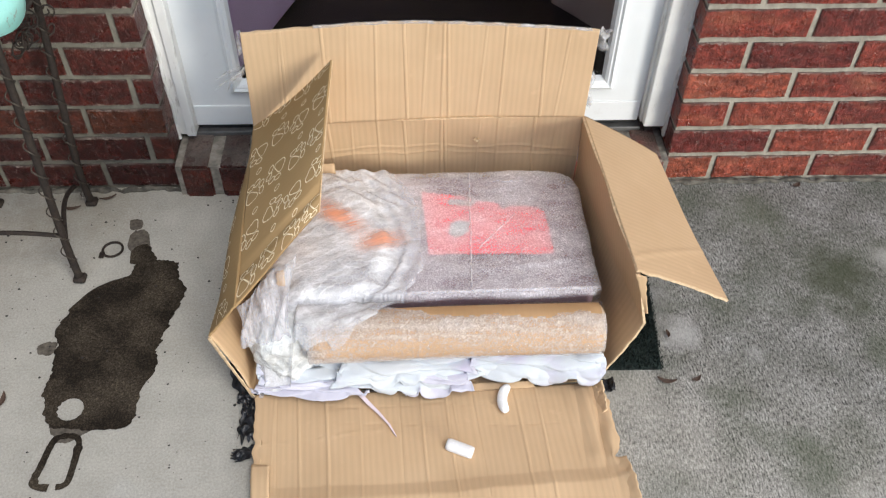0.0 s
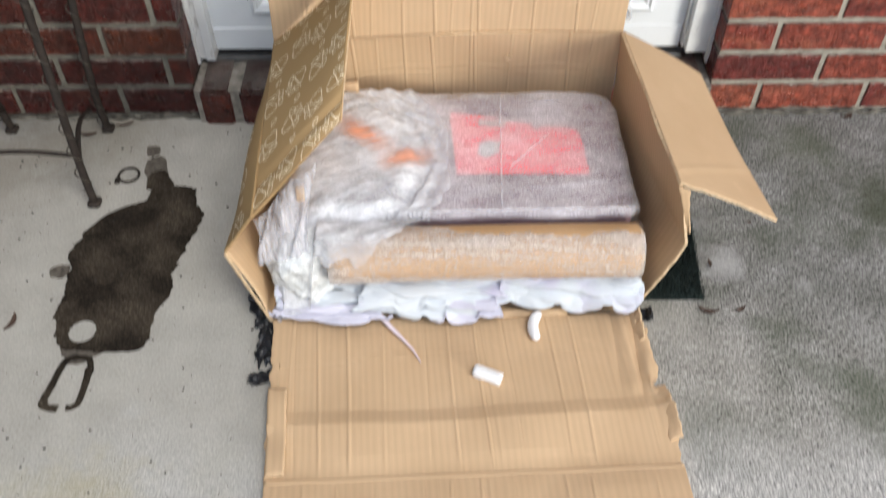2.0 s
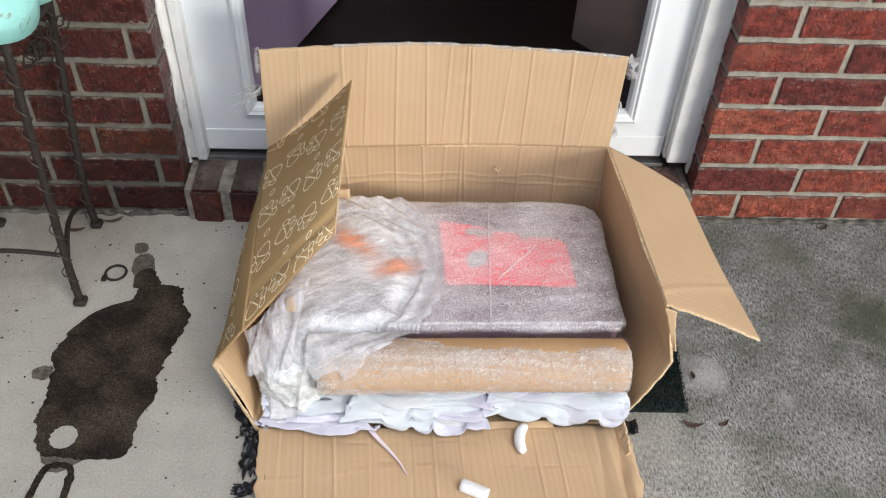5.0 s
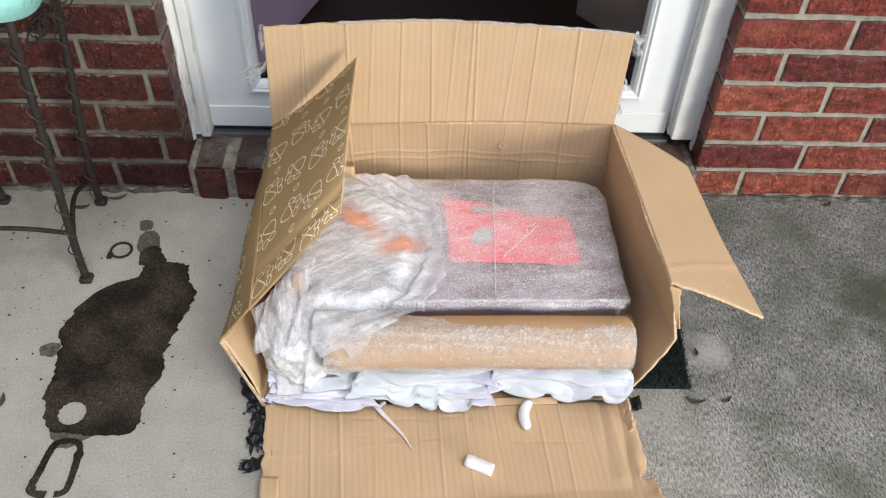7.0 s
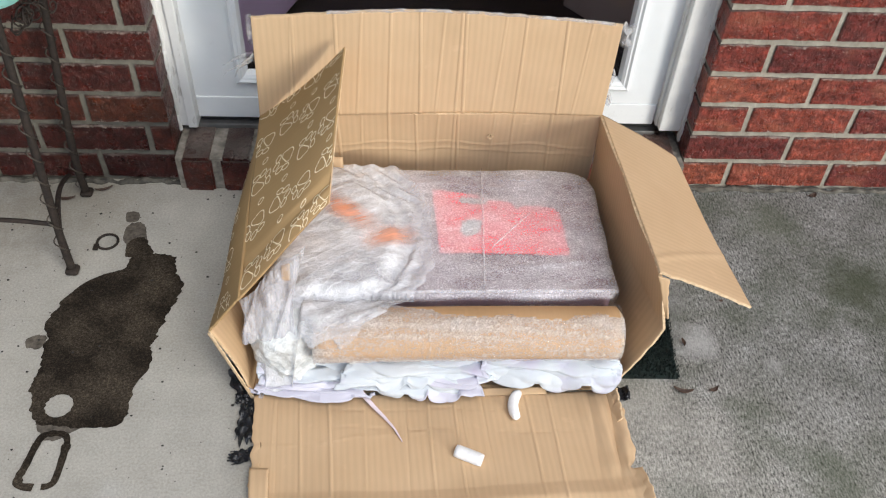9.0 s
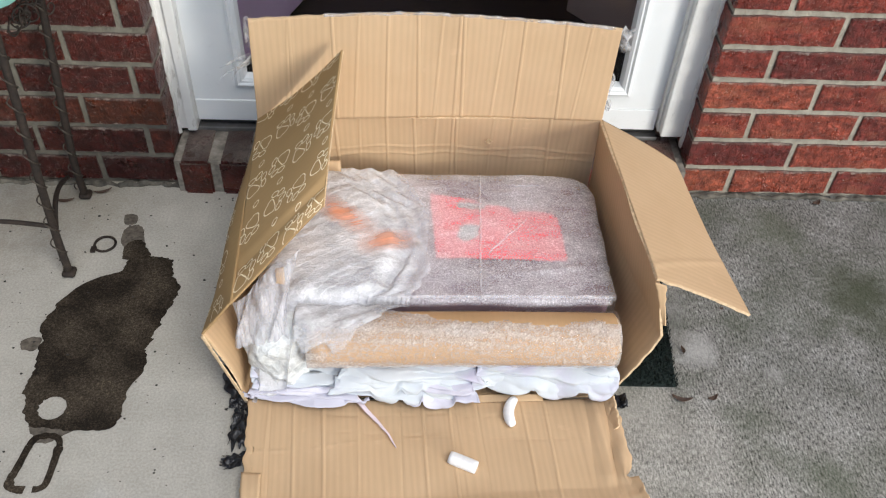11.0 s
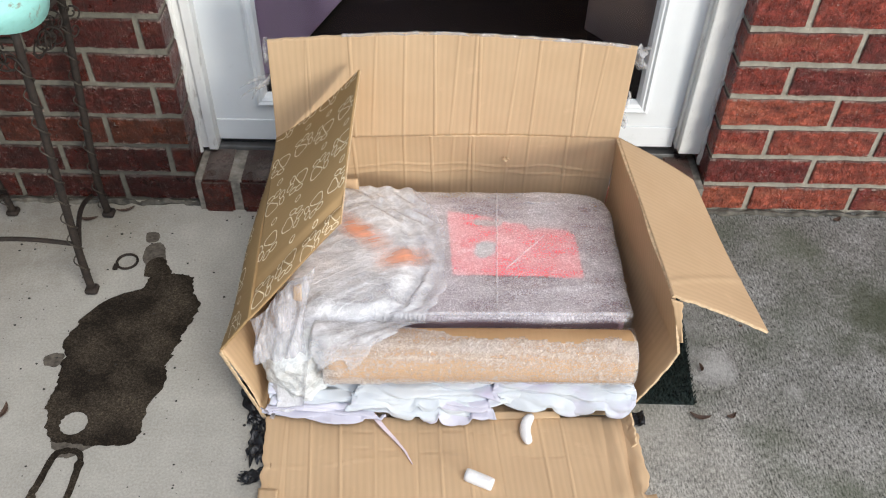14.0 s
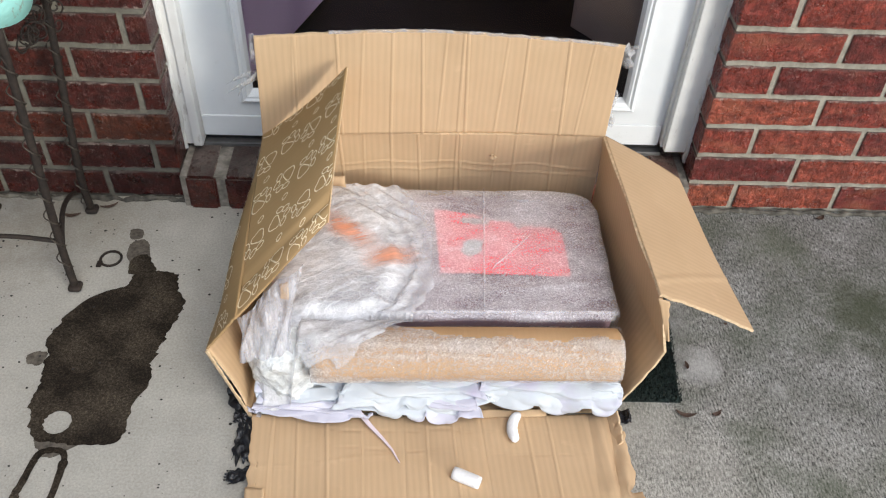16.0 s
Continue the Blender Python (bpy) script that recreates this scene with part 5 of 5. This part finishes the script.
link = smooth_line([(-0.485, -0.659), (-0.475, -0.657), (-0.468, -0.646), (-0.467, -0.598), (-0.469, -0.580), (-0.479, -0.571), (-0.500, -0.572), (-0.510, -0.584), (-0.517, -0.626), (-0.521, -0.645), (-0.515, -0.657), (-0.496, -0.660)])
rel(part("link_mark", band(link[:28], 0.0135, 0.0014, 2.0), WET, stain), stain)
rel(part("link_mark", band(link[27:58], 0.0115, 0.0014, 2.0), WET, stain), stain)
rel(part("link_mark", band(link[57:], 0.0140, 0.0014, 2.0), WET, stain), stain)
mark = tagged(empty("iron_ring", (-0.506, -0.169, 0)), "small dark iron ring lying on the concrete", "ring")
bm = tube(bmesh.new(), [(-0.506 + 0.0185 * math.cos(a), -0.169 + 0.0185 * math.sin(a), 0.003) for a in np.linspace(0.2, 0.2 + math.tau, 41)], 0.0024, 8, False)
box(bm, (-0.528, -0.190, 0.001), (-0.519, -0.176, 0.005), 0.001)
rel(part("ring_wire", bm, IRON, mark), mark)

# ---- plant stand with teal pot ----
stand = tagged(empty("plant_stand", (-0.655, -0.145, 0)), "rusty wrought iron plant stand with twining vines", "plant stand")


def bent(foot, top, n=26):
    pts = []
    for k in range(n + 1):
        f = k / n
        p = Vector(foot).lerp(Vector(top), f)
        out = Vector((foot[0] + 0.655, foot[1] + 0.145, 0)).normalized()
        p += out * (0.016 * (1 - f) ** 8 + 0.002 * math.sin(math.pi * f))
        pts.append(p)
    return pts


legs = (((-0.560, -0.232), (-0.520, -0.238)), ((-0.584, -0.054), (-0.525, -0.052)), ((-0.748, -0.054), (-0.805, -0.050)), ((-0.750, -0.236), (-0.810, -0.240)))
for i, (f, t_) in enumerate(legs):
    line = bent((f[0], f[1], 0.004), (t_[0], t_[1], 0.52))
    ob = rel(part("leg", tube(bmesh.new(), line, lambda f: 0.0071 - 0.0010 * f, 10), IRON, stand, smooth=True), stand)
    knob = rel(part("foot", rounded_box(0.0115, 0.0115, 0.006, 0.0058, 5), IRON, stand, smooth=True), stand)
    knob.matrix_world = Matrix.Translation(line[0] + Vector((0, 0, 0.003)))
    knob.matrix_parent_inverse = Matrix.Identity(4)
    knob.matrix_basis = Matrix.Translation(line[0] + Vector((0, 0, 0.003)) - stand.location)
    vine = []
    for k in range(240):
        f_ = 0.05 + 0.9 * k / 239
        p = line[0].lerp(line[-1], f_)
        base = line[min(int(f_ * 26), 25)].lerp(line[min(int(f_ * 26), 25) + 1], f_ * 26 - int(f_ * 26))
        a = -f_ * math.tau * 10.5 + i
        r = 0.0082 + 0.0042 * max(0, -math.cos(a - 0.3)) ** 4
        vine.append(base + Vector((math.cos(a) * r, math.sin(a) * r, 0)))
    rel(part("vine", tube(bmesh.new(), vine, 0.0013, 6), WIRE, stand, smooth=True), stand)
A, B, C, D = (Vector((f[0], f[1], 0)) for f, _ in legs)


def arc3(p, q, sag, n=16):
    return [p.lerp(q, k / n) + Vector(sag) * math.sin(math.pi * k / n) for k in range(n + 1)]


rel(part("stretcher", tube(bmesh.new(), arc3(A + Vector((0.008, 0, 0.108)), D + Vector((-0.008, 0, 0.108)), (0, 0, 0.012)), 0.0042, 8), IRON, stand, smooth=True), stand)
rel(part("stretcher", tube(bmesh.new(), arc3(A + Vector((0.010, 0.004, 0.10)), B + Vector((-0.004, -0.004, 0.064)), (-0.004, 0, 0.020)), 0.0045, 8), IRON, stand, smooth=True), stand)
rel(part("stretcher", tube(bmesh.new(), arc3(D + Vector((-0.008, 0.004, 0.10)), C + Vector((0, -0.004, 0.064)), (0, 0, 0.020)), 0.0045, 8), IRON, stand, smooth=True), stand)
rel(part("top_ring", tube(bmesh.new(), [(-0.655 + 0.158 * math.cos(a), -0.145 + 0.12 * math.sin(a), 0.520) for a in np.linspace(0, math.tau, 49)], 0.005, 8, False), IRON, stand, smooth=True), stand)


def curl(c, r, turns, axis, start, n=44):
    pts = []
    for k in range(n):
        f = k / (n - 1)
        a = start + f * turns * math.tau
        q = r * (1 - 0.75 * f)
        pts.append(Vector(c) + Vector(axis) * math.cos(a) * q + Vector((0, 0, 1)) * math.sin(a) * q)
    return pts


# a tangle of small scrolls under the ring, and the bar between the front legs
rnd = random.Random(12)
for k in range(22):
    c = (-0.530 + rnd.uniform(-0.022, 0.020), rnd.uniform(-0.185, -0.075), rnd.uniform(0.425, 0.495)) if k < 16 else (rnd.uniform(-0.580, -0.535), -0.240, rnd.uniform(0.462, 0.500))
    a = rnd.uniform(-0.9, 0.9) + (1.3 if k < 16 else 0)
    rel(part("scroll", tube(bmesh.new(), curl(c, rnd.uniform(0.010, 0.021), rnd.uniform(0.8, 1.4), (math.cos(a), math.sin(a), 0), rnd.uniform(0, 6.3), 26), 0.0015, 6), IRON, stand, smooth=True), stand)
rel(part("top_bar", tube(bmesh.new(), arc3(Vector((-0.518, -0.238, 0.508)), Vector((-0.812, -0.240, 0.508)), (0, 0, 0.003)), 0.0046, 8), IRON, stand, smooth=True), stand)

TEAL, tt, tb = mat("teal_glaze")
tv = coords(tt)
tc = ramp(tt, noise_tex(tt, tv, 9, 4), [(0.3, (0.25, 0.60, 0.55)), (0.7, (0.34, 0.71, 0.66))])
chip = ramp(tt, noise_tex(tt, tv, 60, 5, 0.7), [(0.60, 0.0), (0.68, 0.8)])
wire(tt, mix(tt, chip, tc, (0.25, 0.22, 0.17)), tb.inputs["Base Color"])
tb.inputs["Roughness"].default_value = 0.45
bump(tt, tb, noise_tex(tt, tv, 28, 4), 0.6, 0.008)
pot = tagged(empty("flower_pot", (-0.671, -0.148, 0.517)), "pale teal scalloped flower pot on the iron stand", "flower pot")


def revolve(prof, lobes, amp, n=96):
    """Profile rows (radius, height, lobe share) turned round; lobes scallop the wall."""
    bm = bmesh.new()
    rows = []
    for r, z, s in prof:
        rows.append([bm.verts.new(((r + amp * s * abs(math.sin(lobes * k * math.pi / n))) * math.cos(k * math.tau / n), (r + amp * s * abs(math.sin(lobes * k * math.pi / n))) * math.sin(k * math.tau / n), z - 0.012 * s * abs(math.sin(lobes * k * math.pi / n)) * (1 if z < 0.03 else 0))) for k in range(n)])
    for a, b in zip(rows, rows[1:]):
        for k in range(n):
            bm.faces.new((a[k], a[(k + 1) % n], b[(k + 1) % n], b[k]))
    bm.faces.new(rows[0][::-1])
    return bm


part("saucer_skirt", revolve([(0.08, 0.0, 0), (0.150, 0.002, 0.3), (0.172, 0.012, 1), (0.178, 0.040, 1), (0.170, 0.066, 0.6), (0.150, 0.076, 0.1)], 9, 0.013), TEAL, pot, smooth=True)
part("rim_line", tube(bmesh.new(), [(0.1535 * math.cos(a) + 0.002 * math.sin(7 * a), 0.1535 * math.sin(a), 0.0775 + 0.003 * math.sin(5 * a)) for a in np.linspace(0, math.tau, 97)], 0.0045, 6, False), simple("pot_dirt", (0.20, 0.15, 0.09), 0.8, 0.5, 60), pot, "dirty brown groove")
part("pot_body", revolve([(0.10, 0.074, 0), (0.150, 0.078, 0.2), (0.172, 0.10, 0.6), (0.180, 0.15, 0.7), (0.172, 0.21, 0.6), (0.16, 0.25, 0.3), (0.15, 0.25, 0), (0.13, 0.20, 0), (0.0001, 0.20, 0)], 9, 0.006), TEAL, pot, smooth=True)

# ---- green mat under the box ----
TURF = simple("dark_green_turf", (0.009, 0.019, 0.016), 0.9, 0.5, 150, 0.003)
mat_root = tagged(empty("door_mat", (0.2, -0.25, 0)), "dark green turf door mat under the box", "door mat")
bm = bmesh.new()
corner = bilinear((-0.10, -0.462, 0.0), (0.486, -0.467, 0.0), (0.515, -0.06, 0.0), (-0.08, -0.055, 0.0))
rel(part("backing", moved(grid_sheet(corner, 20, 14, 0.003, (0.58, 0.4)), Matrix.Translation((0, 0, 0.0016))), [TURF] * 3, mat_root), mat_root)
bm = bmesh.new()
rnd = random.Random(4)
for _ in range(7000):
    u = 0.78 + 0.225 * rnd.random()
    p = corner(u, -0.004 + rnd.random() * 0.754)
    a, h = rnd.random() * math.tau, 0.004 + 0.004 * rnd.random()
    w = Vector((math.cos(a), math.sin(a), 0)) * 0.0011
    tip = Vector((rnd.uniform(-0.002, 0.002), rnd.uniform(-0.002, 0.002), h))
    bm.faces.new([bm.verts.new(q) for q in (p - w + Vector((0, 0, 0.003)), p + w + Vector((0, 0, 0.003)), p + tip + Vector((0, 0, 0.003)))])
rel(tagged(part("turf", bm, TURF, mat_root), kind="stuff"), mat_root)

# ---- torn black plastic sticking out under the box ----
BLACK = simple("black_plastic", (0.012, 0.013, 0.016), 0.35, 0.4, 30, 0.003)


def shred(x, y, lx, ly, seed, turn=0.0):
    def fn(u, v):
        p = Vector(((u - 0.5) * lx, (v - 0.5) * ly, 0))
        edge = 0.35 * lx * noise.noise(Vector((v * 5, seed, 0)))
        p.x += edge * (1 if u < 0.5 else 0.4)
        p.y += 0.3 * ly * noise.noise(Vector((u * 5, seed, 5))) * (abs(v - 0.5) * 2)
        p.z = 0.004 + 0.012 * abs(noise.noise(Vector((p.x * 60, p.y * 60, seed)))) + 0.004 * abs(noise.noise(Vector((p.x * 200, p.y * 200, seed))))
        return Vector((x + p.x * math.cos(turn) - p.y * math.sin(turn), y + p.x * math.sin(turn) + p.y * math.cos(turn), p.z))
    return tagged(part("plastic_scrap", grid_sheet(fn, 22, 26, 0.0008, (lx, ly)), [BLACK] * 3), "torn crumpled black plastic scrap beside the box", "plastic scrap", "black plastic scraps")


shred(-0.222, -0.478, 0.030, 0.085, 2.0, 0.35)
shred(-0.205, -0.556, 0.026, 0.060, 3.0)
shred(-0.204, -0.612, 0.034, 0.022, 5.0, 0.2)
shred(-0.206, -0.515, 0.040, 0.018, 7.0, -0.2)
shred(0.388, -0.500, 0.020, 0.024, 9.0)

# ---- clear tape torn at the box corners ----
TAPE = film("clear_tape", (0.74, 0.73, 0.72), 0.08, 0.28, (30, 30, 30), (60, 60, 60), 0.0, 0.4, 0, 0, 0.12, 0.0014)
tape = tagged(empty("packing_tape", (-0.215, -0.11, 0.35)), "torn clear packing tape hanging from box edge", "packing tape")
for k, (dx, dz) in enumerate(((-0.052, -0.048), (-0.038, -0.052), (-0.058, -0.034))):
    fn = lambda u, v, dx=dx, dz=dz, k=k: Vector((-0.207 + dx * v + 0.004 * math.sin(6 * v + k), BACK + 0.006 + 0.004 * k + 0.010 * (u - 0.5), 0.378 + dz * v - 0.02 * u * (1 - v * 0.8)))
    rel(part("strand", grid_sheet(fn, 6, 14, 0.0004, (0.02, 0.05)), [TAPE] * 3, tape), tape)
fn = lambda u, v: Vector((-0.204 - 0.009 * math.sin(math.pi * u), BACK + 0.002 + 0.008 * math.cos(math.pi * u), 0.395 + 0.045 * v))
rel(part("strip", grid_sheet(fn, 12, 10, 0.0005, (0.02, 0.05)), [TAPE] * 3, tape), tape)
tape2 = tagged(empty("packing_tape", (0.38, -0.11, 0.42)), "crumpled clear packing tape on box edge", "packing tape")
fn = lambda u, v: Vector((0.369 + 0.020 * u + 0.003 * math.sin(14 * v), BACK + 0.004 + 0.006 * math.sin(5 * u + 6 * v), 0.400 + 0.040 * v + 0.004 * math.sin(9 * u)))
rel(part("strip", grid_sheet(fn, 16, 20, 0.0005, (0.02, 0.04)), [TAPE] * 3, tape2), tape2)
fn = lambda u, v: Vector((0.366 + 0.010 * u + 0.003 * math.sin(10 * v), BACK + 0.004 + 0.004 * math.sin(5 * u + 3 * v), 0.285 + 0.07 * v))
rel(part("strip", grid_sheet(fn, 8, 20, 0.0005, (0.02, 0.04)), [TAPE] * 3, tape2), tape2)

def top_tape(u, v):
    k = 0.20 + 0.78 * v
    p = back_flap(k, 1.0)
    n = noise.noise(Vector((k * 34, 2, 1)))
    return p + Vector((0, -0.0036 + 0.0072 * u, 0.0014 - 0.0036 * (2 * u - 1) ** 2 + 0.0012 * n + 0.0008 * noise.noise(Vector((k * 110, u * 3, 1)))))


rel(part("edge_strip", grid_sheet(top_tape, 6, 260, 0.0004, (0.01, 0.45)), [TAPE] * 3, tape2, "crumpled strip of clear tape along the flap"), tape2)

# ---- dead leaves ----
LEAF = simple("dead_leaf", (0.085, 0.050, 0.034), 0.7, 0.4, 80, 0.001)


def leaf(x, y, length, width, turn, curl_):
    def fn(u, v):
        a = (u - 0.5) * length
        w = width * math.sin(math.pi * min(1, max(0, u))) ** 0.7 * (v - 0.5)
        return Vector((a, w + 0.15 * length * (u - 0.5) ** 2 * 4, 0.0025 + curl_ * (abs(v - 0.5) * 2) ** 2 + curl_ * (2 * u - 1) ** 2))
    ob = tagged(part("dead_leaf", grid_sheet(fn, 14, 8, 0.0006, (length, width)), [LEAF] * 3), "curled dry brown leaf on the concrete", "leaf", "fallen leaves")
    ob.matrix_world = pose(x, y, 0.0005, 0, 0, turn)
    return ob


leaf(0.489, -0.494, 0.033, 0.008, -12, 0.003)
leaf(0.541, -0.491, 0.018, 0.007, 25, 0.003)
leaf(0.512, -0.395, 0.016, 0.006, 95, 0.003)
# this one stands in for a small black twig
leaf(0.478, -0.300, 0.022, 0.006, 160, 0.003)
leaf(-0.611, -0.058, 0.036, 0.009, 3, 0.002)
leaf(-0.545, -0.030, 0.034, 0.007, 20, 0.002)
leaf(-0.611, -0.504, 0.034, 0.009, 78, 0.002)
leaf(0.86, -0.02, 0.02, 0.010, 30, 0.002)
leaf(0.60, -0.30, 0.007, 0.005, 10, 0.001)

# ---- grit scattered on the slab ----
GRIT = simple("dark_grit", (0.03, 0.028, 0.025), 0.9, 0.3, 100)
bm = bmesh.new()
rnd = random.Random(11)
for _ in range(320):
    x, y = rnd.uniform(-0.85, -0.22), rnd.uniform(-1.0, -0.03)
    s = 0.0008 + 0.0016 * rnd.random() ** 3
    r = bmesh.ops.create_icosphere(bm, subdivisions=1, radius=s)
    for v in r["verts"]:
        v.co = Vector((v.co.x * rnd.uniform(0.7, 1.8) + x, v.co.y + y, v.co.z * 0.6 + s * 0.4))
tagged(part("grit", bm, GRIT), "dark grit specks scattered on the concrete", "grit", kind="stuff")

FOOT_DIRT = simple("dirty_mortar", (0.12, 0.11, 0.09), 0.9, 0.6, 60, 0.004)
# ---- ragged mortar and dirt along the foot of the walls ----
for x0, x1 in ((-1.4, LEFT_END + 0.01), (RIGHT_END - 0.01, 1.6)):
    line = [(x0 + (x1 - x0) * k / 160, -0.004 + rough((k * 0.31, x0, 0), 1.0, 0.006), 0.002 + rough((k * 0.23, x0, 5), 1.0, 0.003)) for k in range(161)]
    bm = tube(bmesh.new(), line, lambda f: 0.0055 + 0.004 * noise.noise(Vector((f * 90, x0, 0))), 7)
    tagged(part("trim", bm, FOOT_DIRT), "ragged dirty mortar bead along the wall foot", "mortar bead", kind="structure")

# ---- brick courses ----
def wall(name, x0, x1, label):
    bm = boxed((x0 + (0.004 if x0 > 0 else 0), 0.0052, -0.05), (x1 - (0.004 if x1 < 0 else 0), 0.16, TOP))
    return tagged(part(name, bm, MORTAR), label, "brick wall", kind="structure")


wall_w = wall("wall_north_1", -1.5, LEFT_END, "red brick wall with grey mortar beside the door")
wall_e = wall("wall_north_2", RIGHT_END, 3.2, "red brick wall with grey mortar beside the door")
tagged(part("wall_lintel", boxed((LEFT_END, 0.0, 2.26), (RIGHT_END, 0.16, TOP)), MORTAR), "wall over the door", "wall", kind="structure")
spare = bmesh.new()


def lay(parent, x0, x1, z, near):
    x0, x1 = min(x0, x1), max(x0, x1)
    if x1 - x0 < 0.012:
        return
    if near:
        ob = new("brick", brick_data(x1 - x0))
        ob.parent = parent
        ob.location = (x0, rough((x0, z, 0), 37, 0.0012), z + rough((x0, z, 1), 41, 0.0008))
    else:
        box(spare, (x0, 0.0, z), (x1, DEPTH, z + PITCH - JOINT))


courses = int((TOP - FIRST) / PITCH) + 2
for c in range(courses):
    z = FIRST - PITCH + JOINT / 2 + c * PITCH
    if z + PITCH > TOP:
        break
    # right of the door: half brick at the corner in odd courses
    first = 0.6785 if c % 2 == 0 else 0.780
    edges = [RIGHT_END - JOINT / 2] + [first + k * LEN for k in range(14)]
    for a, b in zip(edges, edges[1:]):
        if b < 3.2:
            lay(wall_e, a + JOINT / 2, b - JOINT / 2, z, z < 0.75 and b < 1.7)
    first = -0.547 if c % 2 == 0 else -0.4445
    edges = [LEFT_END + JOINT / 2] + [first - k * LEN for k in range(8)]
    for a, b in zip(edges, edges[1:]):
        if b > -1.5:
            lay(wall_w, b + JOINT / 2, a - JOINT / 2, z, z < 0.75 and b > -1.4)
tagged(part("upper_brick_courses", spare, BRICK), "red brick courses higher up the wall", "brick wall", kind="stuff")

# sill of bricks on edge
sill = tagged(part("door_sill", boxed((LEFT_END + 0.002, SILL_FRONT + 0.006, -0.02), (RIGHT_END - 0.002, 0.15, SILL_TOP - 0.003)), simple("grimy_mortar", (0.25, 0.225, 0.19), 0.9, 0.5, 60, 0.002)), "door sill of red bricks laid on edge", "door sill", kind="structure")
sill_bricks = []
for s in range(4):
    bm = boxed((0, 0, 0), (0.0575, 0.118, PITCH - JOINT))
    bmesh.ops.bevel(bm, geom=bm.edges[:], offset=0.004, segments=2, affect="EDGES")
    for v in bm.verts:
        v.co += Vector((rough(v.co, 50, 0.0016, s), rough(v.co, 55, 0.002, s + 3), rough(v.co, 60, 0.0014, s + 7)))
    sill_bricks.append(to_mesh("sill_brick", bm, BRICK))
for k in range(13):
    ob = new("sill_brick", sill_bricks[k % 4])
    ob.parent = sill
    ob.scale.z = 0.098 / (PITCH - JOINT)
    ob.location = (LEFT_END + 0.012 + k * 0.0750, SILL_FRONT + rough((k, 0, 0), 3.1, 0.003), SILL_TOP - 0.098)
